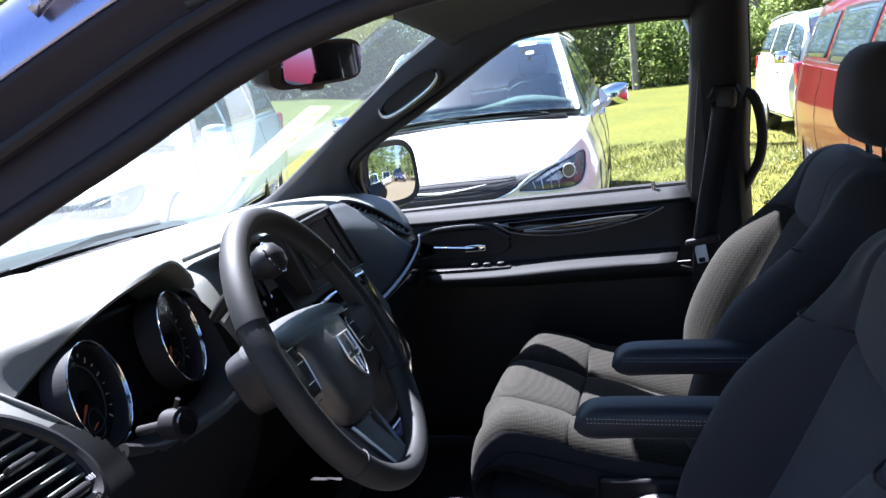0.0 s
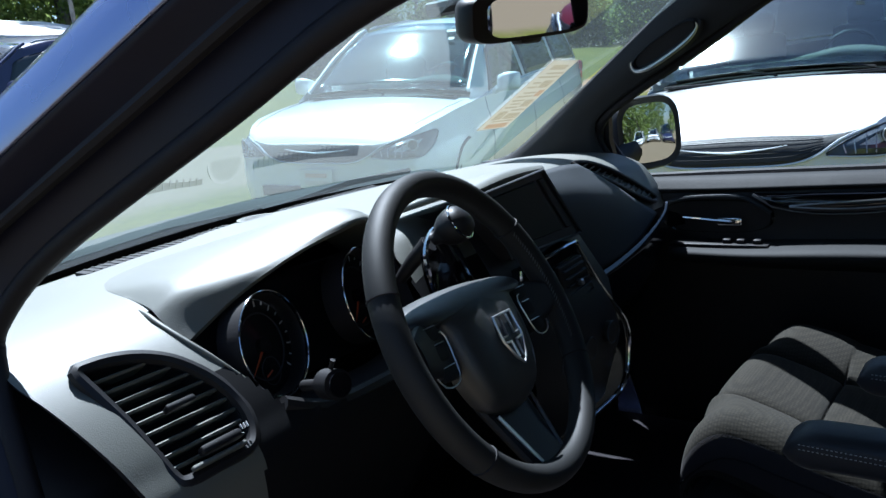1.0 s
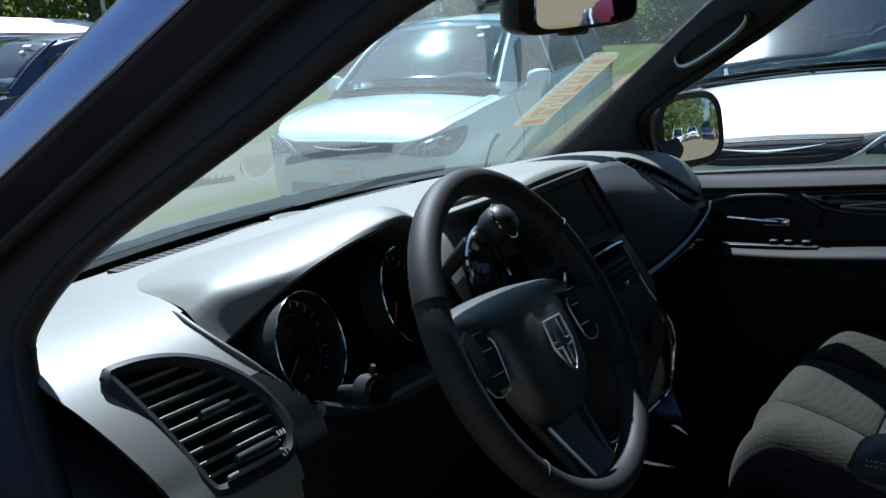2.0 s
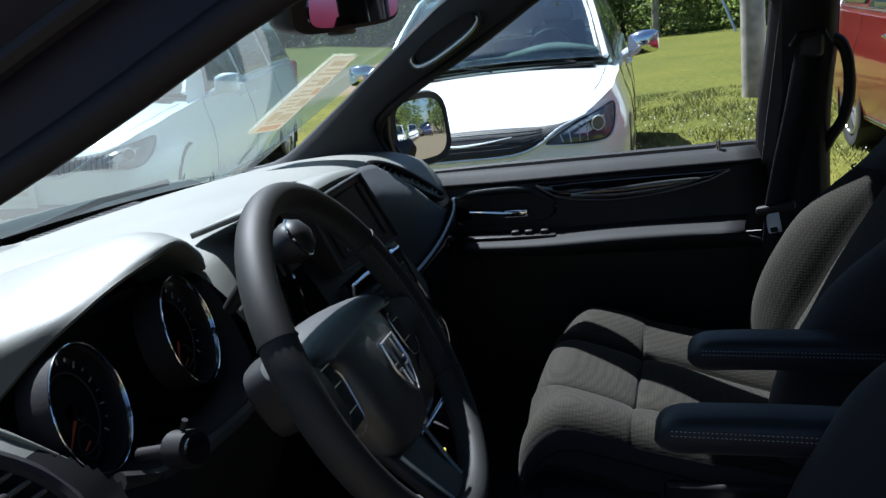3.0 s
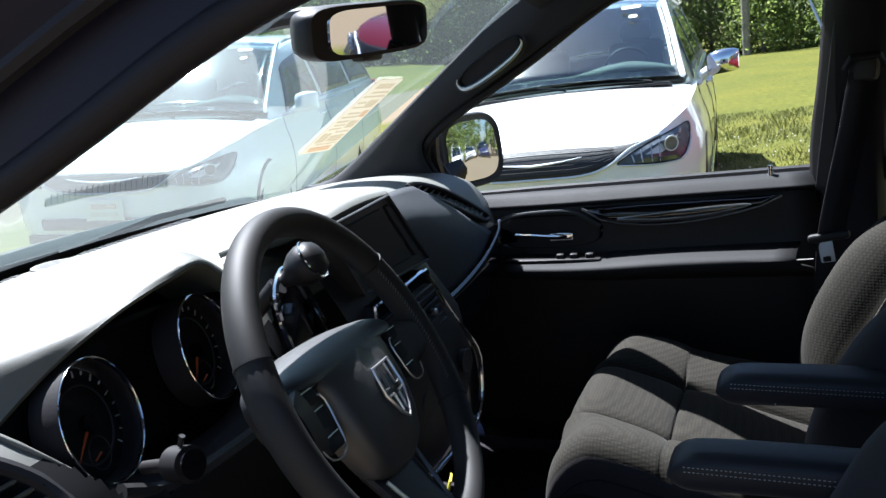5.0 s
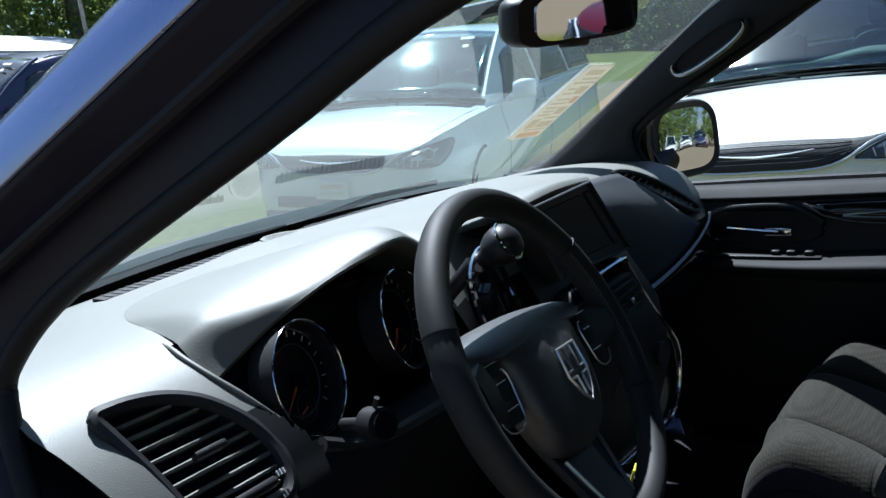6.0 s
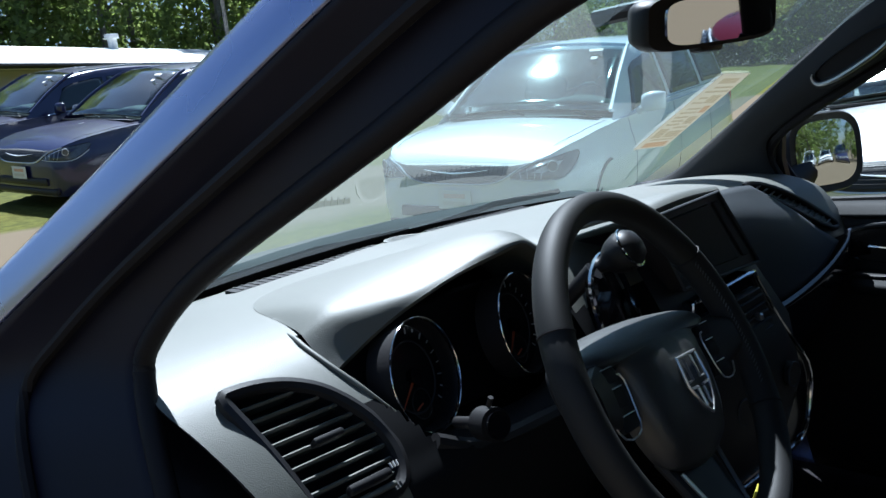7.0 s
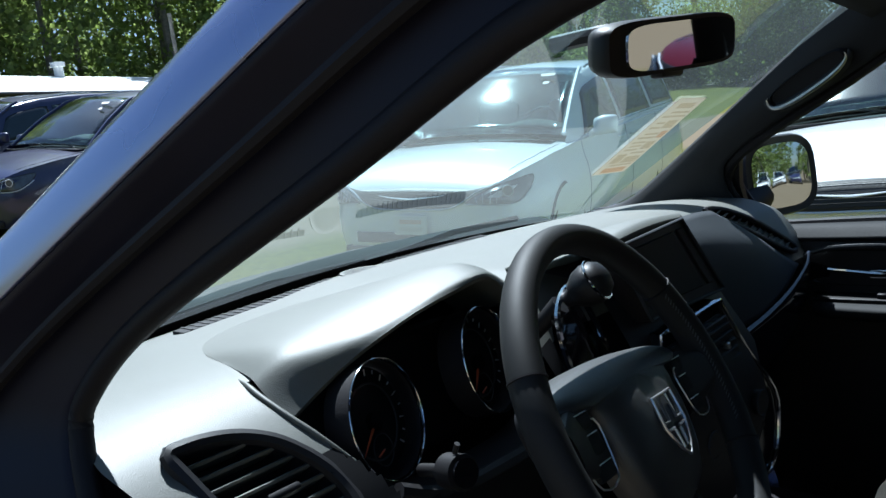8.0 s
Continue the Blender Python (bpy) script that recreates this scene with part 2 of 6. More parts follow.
def pillow(bm, spine, ax, a, b, e=2.6, n=24, ends=0.35, steps=6, lift=0.0):
    """A stuffed roll along spine: half sizes a across (along ax) and b through, rounded off at both ends."""
    pts = curve_points(spine, steps)
    rows, k = [], len(pts)
    total = sum((q - p).length for p, q in zip(pts, pts[1:]))
    s = 0
    for i, p in enumerate(pts):
        d = (pts[min(k - 1, i + 1)] - pts[max(0, i - 1)]).normalized()
        nrm = Vector(ax).cross(d).normalized()
        if i:
            s += (p - pts[i - 1]).length
        edge = min(s, total - s) / max(1e-6, ends * b * 2)
        f = math.sqrt(max(0.0, 1 - max(0.0, 1 - edge) ** 2)) if edge < 1 else 1
        f = max(f, 0.12)
        u = i / (k - 1)
        aa = a(u) if callable(a) else a
        bb = b
        rows.append(ring(p, ax, nrm, aa * (0.75 + 0.25 * f), bb * f, e, n))
    skin(bm, rows, wrap=True, caps=True)
    return bm


def slab(bm, outline, depth, to=(0, 0, 1)):
    """A flat outline given thickness along a direction."""
    lo = [Vector(p) for p in outline]
    hi = [p + Vector(to).normalized() * depth for p in lo]
    skin(bm, [lo, hi], wrap=True, caps=True)
    return bm


def ground_height(x, y):
    """The lot is level round the van and climbs gently ahead of it."""
    r = max(0.0, y - 3.2)
    return min(0.11 * r * r / (r + 0.5), 1.5) + 0.03 * noise.noise((x * 0.12, y * 0.12, 0)) * min(1, max(0, math.hypot(x, y) - 6) / 12)


def grass_material():
    m = material("mown_grass", (0.105, 0.1, 0.016), 0.95, grain=1.0, grain_scale=60, stain_scale=0.5, color2=(0.075, 0.08, 0.012), spec=.1)
    nt = m.node_tree
    b = nt.nodes["Principled BSDF"]
    src = b.inputs["Base Color"].links[0].from_socket
    co = nt.nodes.new("ShaderNodeTexCoord")
    fine = nt.nodes.new("ShaderNodeTexNoise")
    fine.inputs["Scale"].default_value, fine.inputs["Detail"].default_value = 9, 6
    nt.links.new(co.outputs["Object"], fine.inputs["Vector"])
    mix = nt.nodes.new("ShaderNodeMix")
    mix.data_type, mix.blend_type = "RGBA", "MULTIPLY"
    mix.inputs["Factor"].default_value = 0.75
    mr = nt.nodes.new("ShaderNodeMapRange")
    mr.inputs["From Min"].default_value, mr.inputs["From Max"].default_value = 0.3, 0.7
    mr.inputs["To Min"].default_value, mr.inputs["To Max"].default_value = 0.55, 1.35
    nt.links.new(fine.outputs["Fac"], mr.inputs["Value"])
    nt.links.new(src, mix.inputs["A"])
    nt.links.new(mr.outputs["Result"], mix.inputs["B"])
    # bare gravel and sand where the cars are driven
    geo = nt.nodes.new("ShaderNodeSeparateXYZ")
    nt.links.new(co.outputs["Object"], geo.inputs["Vector"])
    wob = nt.nodes.new("ShaderNodeMath")
    wob.operation = "ADD"
    big = nt.nodes.new("ShaderNodeTexNoise")
    big.inputs["Scale"].default_value = 0.7
    nt.links.new(co.outputs["Object"], big.inputs["Vector"])
    nt.links.new(geo.outputs["X"], wob.inputs[0])
    nt.links.new(big.outputs["Fac"], wob.inputs[1])
    lane = nt.nodes.new("ShaderNodeMapRange")
    lane.inputs["From Min"].default_value, lane.inputs["From Max"].default_value = 1.9, 1.6
    nt.links.new(wob.outputs["Value"], lane.inputs["Value"])
    sand = nt.nodes.new("ShaderNodeMix")
    sand.data_type = "RGBA"
    sand.inputs["B"].default_value = (0.15, 0.116, 0.075, 1)
    nt.links.new(mix.outputs["Result"], sand.inputs["A"])
    # the lane crosses ahead of the parked vans and ends at the verge
    wy = nt.nodes.new("ShaderNodeMath")
    wy.operation = "ADD"
    nt.links.new(geo.outputs["Y"], wy.inputs[0])
    nt.links.new(big.outputs["Fac"], wy.inputs[1])
    verge, start = nt.nodes.new("ShaderNodeMapRange"), nt.nodes.new("ShaderNodeMapRange")
    verge.inputs["From Min"].default_value, verge.inputs["From Max"].default_value = 10.2, 9.9
    start.inputs["From Min"].default_value, start.inputs["From Max"].default_value = 7.3, 7.7
    nt.links.new(wy.outputs["Value"], verge.inputs["Value"])
    nt.links.new(wy.outputs["Value"], start.inputs["Value"])
    either, both_ = nt.nodes.new("ShaderNodeMath"), nt.nodes.new("ShaderNodeMath")
    either.operation, both_.operation = "MAXIMUM", "MULTIPLY"
    nt.links.new(lane.outputs["Result"], either.inputs[0])
    nt.links.new(start.outputs["Result"], either.inputs[1])
    nt.links.new(either.outputs["Value"], both_.inputs[0])
    nt.links.new(verge.outputs["Result"], both_.inputs[1])
    rear, most = nt.nodes.new("ShaderNodeMapRange"), nt.nodes.new("ShaderNodeMath")
    rear.inputs["From Min"].default_value, rear.inputs["From Max"].default_value = -6.4, -6.9
    nt.links.new(wy.outputs["Value"], rear.inputs["Value"])
    most.operation = "MAXIMUM"
    nt.links.new(both_.outputs["Value"], most.inputs[0])
    nt.links.new(rear.outputs["Result"], most.inputs[1])
    nt.links.new(most.outputs["Value"], sand.inputs["Factor"])
    nt.links.new(sand.outputs["Result"], b.inputs["Base Color"])
    return m


GRASS = grass_material()
steps = [-600, -250, -120, -60, -30, -18] + [-12 + i for i in range(0, 37)] + [30, 40, 60, 120, 250, 600]
gb = skin(bmesh.new(), [[(x, y, ground_height(x, y)) for x in steps] for y in steps])
tagged(part("ground", gb, GRASS), "mown lawn with a sandy gravel lane", "ground", kind="structure")


# ---- parked minivans ----
def minivan(name, label, coat, m, plate=False, stickers=True, group=""):
    """A parked people carrier. Local x runs from the nose (0) back to the tail (5.15); y is its width, z up."""
    van = thing(name, label, "minivan", m, group)
    L = 5.15

    def belt(x):                                  # height of hood and belt line
        return float(np.interp(x, [0, .04, .12, .35, .8, 1.25, 1.6, 3.5, 4.9, 5.15], [.74, .81, .87, .935, .995, 1.03, 1.04, 1.10, 1.15, 1.12]))

    def width(x, h):                              # half width at height share h (0 sill, 1 belt)
        nose = float(np.interp(x, [0, .06, .2, .5, 1.0, 4.6, 5.0, 5.15], [.62, .76, .88, .965, .995, .99, .93, .84]))
        return nose * (0.955 + 0.045 * math.sin(math.pi * min(1, h * 1.15)) - 0.035 * max(0, h - 0.7) / 0.3)

    def chin(x, z):                               # the nose leans back above and below the bumper
        return 0.10 * max(0, (z - .62) / .3) ** 2 + 0.05 * max(0, (.45 - z) / .3)

    xs = [0, .03, .08, .16, .3, .5, .75, 1.0, 1.25, 1.6, 2.2, 2.8, 3.4, 4.0, 4.5, 4.8, 5.0, 5.1, 5.15]
    bm = bmesh.new()
    rows = []
    for x in xs:
        zt, zb = belt(x), 0.24 + (0.05 if .1 < x < 5.0 else 0.0)
        row = []
        side = []
        for h in (0, .12, .3, .5, .68, .82, .93, 1.0):
            z = zb + (zt - zb) * h
            side.append((x + (chin(x, z) if x < .4 else 0) * max(0, 1 - x / .4), width(x, h), z))
        wt = side[-1][1]
        crown = [(x + (chin(x, zt) if x < .4 else 0) * max(0, 1 - x / .4), wt * f, zt + .055 * (1 - f * f) * min(1, x / .5 + .15)) for f in (.93, .8, .55, .28, 0)]
        half = side + crown
        row = [(p[0], p[1], p[2]) for p in half] + [(p[0], -p[1], p[2]) for p in reversed(half[:-1])]
        rows.append(row)
    skin(bm, rows, caps=True)
    body = part("body", bm, coat, van)
    # greenhouse: pillars and roof as one shell, glass set into it
    def roof_at(x):
        return float(np.interp(x, [1.15, 1.6, 2.05, 2.5, 3.2, 4.2, 4.85, 5.05], [1.04, 1.37, 1.62, 1.71, 1.745, 1.72, 1.66, 1.2]))

    def house(x, f):                              # point on the shell at x, f from 0 belt to 1 roof centre line
        zb, zt = belt(x) - .01, roof_at(x)
        wb = width(x, 1) * .975
        wt = wb - .36 * (zt - zb)
        if f <= .6:
            u = f / .6
            zz = zb + (zt - zb) * .93 * u
            return Vector((x, wb + (wt - wb) * u ** 1.1, zz))
        u = (f - .6) / .4
        return Vector((x, wt * math.cos(u * math.pi / 2) ** .8, zb + (zt - zb) * (.93 + .07 * math.sin(u * math.pi / 2)) + .02 * u))

    gx = [1.16, 1.3, 1.5, 1.75, 2.05, 2.3, 2.6, 3.0, 3.5, 4.0, 4.5, 4.8, 4.95, 5.03]
    fs = [0, .15, .3, .45, .6, .68, .76, .84, .92, 1.0]
    bm = bmesh.new()
    back = [x for x in gx if x >= 2.05]
    skin(bm, [[house(x, f) for f in fs] + [Vector((house(x, f)[0], -house(x, f)[1], house(x, f)[2])) for f in reversed(fs[:-1])] for x in back])
    for sgn in (1, -1):
        skin(bm, [[house(x, f) * 1 if sgn > 0 else Vector((house(x, f)[0], -house(x, f)[1], house(x, f)[2])) for f in fs[:5]] for x in gx if x <= 2.05])
    skin(bm, [[house(5.03, f), Vector((5.03, -house(5.03, f)[1], house(5.03, f)[2]))] for f in fs[:5]])
    bmesh.ops.remove_doubles(bm, verts=bm.verts, dist=1e-5)
    part("cabin_shell", bm, coat, van)

    def pane(nm, x0, x1, f0, f1, sgn, lean0=0.0, lean1=0.0):
        bm = bmesh.new()
        grid = []
        for j in range(7):
            f = f0 + (f1 - f0) * j / 6
            a, b = x0 + lean0 * (f - f0) / .6, x1 + lean1 * (f - f0) / .6
            grid.append([(lambda p: Vector((p[0], sgn * (p[1] + .006), p[2] + .002)))(house(a + (b - a) * i / 8, f)) for i in range(9)])
        skin(bm, grid)
        ob = part(nm, bm, CARGLASS, van, "dark tinted side glass")
        so = ob.modifiers.new("thickness", "SOLIDIFY")
        so.thickness = .004
        return ob

    for sgn in (1, -1):
        pane("front_window", 1.62, 2.66, .07, .5, sgn, .40, .02)
        pane("rear_window", 2.76, 3.78, .07, .5, sgn, 0, 0)
        pane("quarter_window", 3.88, 4.78, .09, .48, sgn, 0, -.16)
    # windscreen
    bm = bmesh.new()
    grid = []
    for i in range(9):
        u = i / 8
        x = 1.2 + .92 * u
        zz = float(np.interp(x, [1.15, 1.6, 2.05, 2.5], [1.04, 1.37, 1.62, 1.71]))
        w = .83 - .17 * u
        grid.append([Vector((x - .03 + .16 * (k / 6) ** 2 * .6, w * k / 6, zz + .07 - .045 * (k / 6) ** 2)) for k in range(-6, 7)])
    skin(bm, grid)
    ws = part("windscreen", bm, WSGLASS, van, "blue-grey windscreen glass")
    ws.modifiers.new("thickness", "SOLIDIFY").thickness = .005
    for end in (-1, 0):
        bm = bmesh.new()
        tube(bm, [row[end] + Vector((0, 0, .004)) for row in grid], .022, 6)
        part("windscreen_pillar", bm, coat, van)
    # what shows through the windscreen
    # dark sheet added over the painted body crown, in place of a dim cabin
    bm = bmesh.new()
    skin(bm, [[(x, y, belt(x) + .055 * (1 - (y / .97) ** 2) + .016) for y in (-.82, -.4, 0, .4, .82)] for x in (1.3, 1.6, 2.2, 3.2, 4.2, 4.9)])
    part("cabin_deck", bm, TRIM, van)
    bm = bmesh.new()
    pillow(bm, [(1.62, -.78, 1.11), (1.56, -.62, 1.165), (1.55, -.4, 1.195), (1.54, -.15, 1.16), (1.53, 0, 1.135), (1.55, .4, 1.13), (1.62, .78, 1.09)], (0, 0, 1), .035, .16, 2.4, ends=.3)
    part("dash_top", bm, FAWN, van, "fawn dash top behind the glass")
    for y in (-.4, .4):
        bm = bmesh.new()
        pillow(bm, [(2.45, y, 1.0), (2.52, y, 1.2), (2.58, y, 1.36)], (0, 1, 0), .23, .06, 3, ends=.5)
        st = part("front_seat", bm, SLATE, van, "grey front seat")
        bm = bmesh.new()
        pillow(bm, [(2.59, y, 1.36), (2.61, y, 1.46), (2.62, y, 1.53)], (0, 1, 0), .13, .05, 3, ends=.6)
        part("headrest", bm, SLATE, st)
    bm = bmesh.new()
    tube(bm, [(1.78 + .07 * math.sin(t), -.4 + .17 * math.cos(t), 1.17 + .15 * math.sin(t)) for t in (2 * math.pi * k / 20 for k in range(20))], .014, 6, closed=True, up=(1, 0, 0))
    part("car_wheel_rim", bm, TRIM, van)
    bm = bmesh.new()
    rbox(bm, pose(1.2, 0, 1.06, 0, 8, 0), (.16, 1.5, .02), .008)
    for y0, y1 in ((-.62, .05), (-.02, .62)):
        tube(bm, [(1.2, y0, 1.09), (1.27, (y0 + y1) / 2, 1.15), (1.3, y1, 1.165)], .009, 6)
    part("wiper_cowl", bm, TRIM, van, "black wipers and cowl")
    if stickers:
        for dy, dz, w in ((-.45, 0, .14), (-.47, -.07, .06)):
            bm = bmesh.new()
            rbox(bm, pose(1.9 + dz * 1.6, dy, 1.62 + dz, 0, -28, 0), (.045, w, .003), 0)
            part("window_sticker", bm, PAPER, van, "small white price sticker", smooth=False)
    # grille, emblem wings, lamps, all laid on the nose
    def front(y, z, proud=0.0):
        """The point on the nose at this y and z, moved forward by proud."""
        hits = []
        for p, q, r in nose_faces:
            if min(p[1], q[1], r[1]) <= y <= max(p[1], q[1], r[1]) and min(p[2], q[2], r[2]) <= z <= max(p[2], q[2], r[2]):
                h = intersect_ray_tri(p, q, r, Vector((1, 0, 0)), Vector((-1, y, z)), True)
                if h:
                    hits.append(h[0])
        return Vector((min(hits, default=.35) - proud, y, z))
    nose_faces = []
    for ra, rb in zip(rows[:6], rows[1:7]):
        for i in range(len(ra) - 1):
            p, q, r, w = (Vector(v) for v in (ra[i], ra[i + 1], rb[i + 1], rb[i]))
            nose_faces += [(p, q, r), (p, r, w)]
    cap = [Vector(v) for v in rows[0]]
    for i in range(len(cap) // 2):
        nose_faces += [(cap[i], cap[i + 1], cap[-2 - i]), (cap[i], cap[-2 - i], cap[-1 - i])]
    GY = (0, .1, .2, .3, .39, .48, .568, .65, .735)
    low = dict(zip(GY, (.652, .651, .652, .658, .676, .719, .780, .812, .842)))
    high = dict(zip(GY, (.818, .817, .815, .812, .808, .805, .810, .824, .848)))
    span = [-y for y in reversed(GY)] + list(GY[1:])
    gr = part("grille", skin(bmesh.new(), [[front(y, low[abs(y)] * (1 - k) + high[abs(y)] * k, .014) for y in span] for k in (0, .17, .33, .5, .67, .83, 1)]), MESH, van, "black mesh grille")
    gr.modifiers.new("thickness", "SOLIDIFY").thickness = .008
    for k in (.15, .3, .45, .6, .75, .9):
        bar = [front(y, low[abs(y)] * (1 - k) + high[abs(y)] * k, .018) for y in span if abs(y) < .5]
        part("grille_bar", tube(bmesh.new(), bar, .0016, 4), RUBBER, gr, smooth=False)
    part("grille_chrome", tube(bmesh.new(), curve_points([front(y, low[abs(y)], .014) for y in span], 2), .0095, 6), BRIGHT, van, "bright chrome line under the grille")
    for sgn in (1, -1):
        bm = bmesh.new()
        tube(bm, [front(0, .738, .04), front(sgn * .10, .744, .038), front(sgn * .19, .752, .036), front(sgn * .30, .766, .03)], .018, 8, squash=.5, taper=lambda u: 1 - .8 * u)
        part("emblem_wing", bm, BRIGHT, van)
        out = [(.50, .704), (.545, .742), (.60, .774), (.66, .800), (.74, .832), (.82, .856), (.885, .872), (.893, .80), (.875, .725), (.838, .688), (.74, .688), (.62, .696)]
        c = front(sgn * .75, .765, .04)
        pts = curve_points([front(sgn * y, z, .010) for y, z in out], 3, closed=True)
        mid = [c.lerp(p, .62) + Vector((-.016, sgn * .012, .004)) for p in pts]
        bm = bmesh.new()
        skin(bm, [pts, mid], wrap=True)
        bm.faces.new([bm.verts.new(p) for p in mid])
        bmesh.ops.remove_doubles(bm, verts=bm.verts, dist=1e-5)
        lamp = part("headlamp", bm, LAMP, van, "clear headlamp with silver reflector")
        part("lamp_strip", tube(bmesh.new(), curve_points([front(sgn * y, z, .016) for y, z in ((.51, .698), (.62, .689), (.74, .680), (.842, .682), (.884, .722), (.90, .79))], 3), .0055, 6), BRIGHT, lamp, "bright strip under the lens")
        part("lamp_seal", tube(bmesh.new(), [p + Vector((-.004, 0, 0)) for p in pts], .0035, 6, closed=True, up=(1, 0, 0)), RUBBER, lamp)
        for ya, za, yb, zb_ in ((.585, .755, .60, .712), (.635, .778, .645, .706), (.69, .80, .695, .702), (.735, .815, .738, .70)):
            part("reflector_edge", tube(bmesh.new(), [front(sgn * ya, za, .034), front(sgn * yb, zb_, .034)], .0035, 6), SATIN, lamp, "bright edge of a reflector cell")
        for y, z, r in ((.80, .785, .042),):
            p = front(sgn * y, z, .05)
            back = p + Vector((.05, -sgn * .03, 0))
            pj = part("projector", tube(bmesh.new(), [back, p], r, 16), LAMP, lamp, "round projector lens")
            way = (p - back).normalized()
            part("projector_ring", tube(bmesh.new(), ring(p, way.cross(Vector((0, 0, 1))).normalized(), Vector((0, 0, 1)), r, r, 2, 20), .004, 6, closed=True, up=way), BRIGHT, pj)
        part("bonnet_gap", tube(bmesh.new(), [(x, sgn * width(x, 1) * .9, belt(x) + .0125 * min(1, x / .5 + .15)) for x in (.26, .4, .6, .8, 1.0, 1.15)], .0018, 5), RUBBER, van, "dark gap along the bonnet edge")
        bm = bmesh.new()
        tube(bm, [(.07, sgn * .66, .42), (.045, sgn * .665, .42)], .055, 14)
        part("fog_lamp", bm, LAMP, van)
        # mirror
        bm = bmesh.new()
        pillow(bm, [(1.62, sgn * .98, 1.13), (1.6, sgn * 1.08, 1.15), (1.62, sgn * 1.2, 1.155)], (0, 0, 1), .085, .065, ends=.9)
        mir = part("door_mirror", bm, CHROME if coat is WHITE and not plate else coat, van)
        bm = bmesh.new()
        tube(bm, [(1.66, sgn * .93, 1.06), (1.64, sgn * 1.0, 1.1)], .035, 8)
        part("mirror_stalk", bm, coat, mir)
        # wheels
        for wx in (.93, 4.02):
            arch = bmesh.new()
            c = Vector((wx, sgn * (width(wx, .15) + .004), .36))
            rows = []
            for r, dy in ((.375, -.1), (.40, .0), (.372, .006), (.36, -.02), (.0, -.03)):
                rows.append([c + Vector((r * math.cos(t), sgn * dy, r * math.sin(t))) for t in (math.pi * (-.12 + 1.24 * k / 20) for k in range(21))])
            skin(arch, rows)
            part("wheel_arch", arch, TRIM, van)
            wheel = bmesh.new()
            prof = [(.23, -.02), (.25, .012), (.3, .03), (.335, .025), (.352, -.01), (.352, -.18), (.3, -.2)]
            rows = [[(wx + r * math.cos(t), c[1] + sgn * (d - .03), .352 + r * math.sin(t)) for r, d in prof] for t in (2 * math.pi * k / 28 for k in range(28))]
            rows.append(rows[0])
            skin(wheel, rows)
            bmesh.ops.remove_doubles(wheel, verts=wheel.verts, dist=1e-5)
            ty = part("wheel", wheel, TYRE, van, "black tyre on a bright alloy wheel")
            rim = bmesh.new()
            for k in range(10):
                t = 2 * math.pi * k / 10
                a = Vector((wx, c[1] + sgn * (-.02), .352))
                tube(rim, [a + Vector((.04 * math.cos(t), 0, .04 * math.sin(t))), a + Vector((.225 * math.cos(t + .1), 0, .225 * math.sin(t + .1)))], .018, 6)
            tube(rim, [(wx + .228 * math.cos(t), c[1] + sgn * (-.018), .352 + .228 * math.sin(t)) for t in (2 * math.pi * k / 24 for k in range(24))], .014, 6, closed=True, up=(0, 1, 0))
            part("rim", rim, SATIN, ty)
            disc = bmesh.new()
            tube(disc, [(wx, c[1] - sgn * .06, .352), (wx, c[1] - sgn * .12, .352)], .222, 20)
            part("brake_disc", disc, RUBBER, ty)
        # door seams, handles, sill trim
        for x, hi in ((1.45, .98), (2.71, 1.0), (3.82, 1.0)):
            bm = bmesh.new()
            tube(bm, [(x, sgn * (width(x, h) + .0015), .3 + (belt(x) - .3) * h) for h in (0, .15, .3, .5, .7, .85, hi)], .0022, 4)
            part("door_gap", bm, RUBBER, van)
        for x in (2.5, 2.88):
            bm = bmesh.new()
            tube(bm, [(x - .1, sgn * (width(x, .8) + .006), .97), (x - .07, sgn * (width(x, .8) + .035), .975), (x + .07, sgn * (width(x, .8) + .035), .98), (x + .1, sgn * (width(x, .8) + .006), .98)], .014, 8)
            part("door_handle", bm, CHROME if coat is not WHITE else coat, van)
        bm = bmesh.new()
        tube(bm, [(x, sgn * (width(x, .08) + .006), .33) for x in (1.4, 2.0, 2.8, 3.5)], .014, 6)
        part("sill_strip", bm, CHROME, van)
        bm = bmesh.new()
        tube(bm, [Vector((house(x, .055)[0], sgn * (house(x, .055)[1] + .004), house(x, .055)[2])) for x in (1.5, 2.0, 2.8, 3.6, 4.3, 4.8)], .008, 6)
        part("belt_chrome", bm, CHROME, van)
        bm = bmesh.new()
        tube(bm, [Vector((house(x, .64)[0], sgn * house(x, .64)[1], house(x, .64)[2] + .035)) for x in (2.3, 2.4, 3.2, 4.1, 4.6, 4.7)], .014, 6)
        part("roof_rail", bm, SATIN, van)
        bm = bmesh.new()
        rbox(bm, pose(5.05, sgn * .84, 1.0), (.1, .1, .3), .03)
        part("tail_lamp", bm, TAIL, van)
    bm = bmesh.new()
    rbox(bm, pose(-.005, 0, .42, 0, 0, 0), (.03, 1.1, .09), .012)
    rbox(bm, pose(.03, 0, .30), (.06, 1.4, .08), .02)
    part("lower_intake", bm, TRIM, van, "black lower air intake")
    if plate:
        bm = bmesh.new()
        rbox(bm, pose(-.035, 0, .53), (.008, .31, .155), .003)
        pl = part("dealer_plate", bm, PAPER, van, "white dealer plate", smooth=False)
        for dz, w, mt in ((.03, .2, REDINK), (-.03, .22, INK)):
            bm = bmesh.new()
            rbox(bm, pose(-.041, 0, .53 + dz), (.004, w, .035), 0)
            part("plate_bar", bm, mt, pl, smooth=False)
    return van


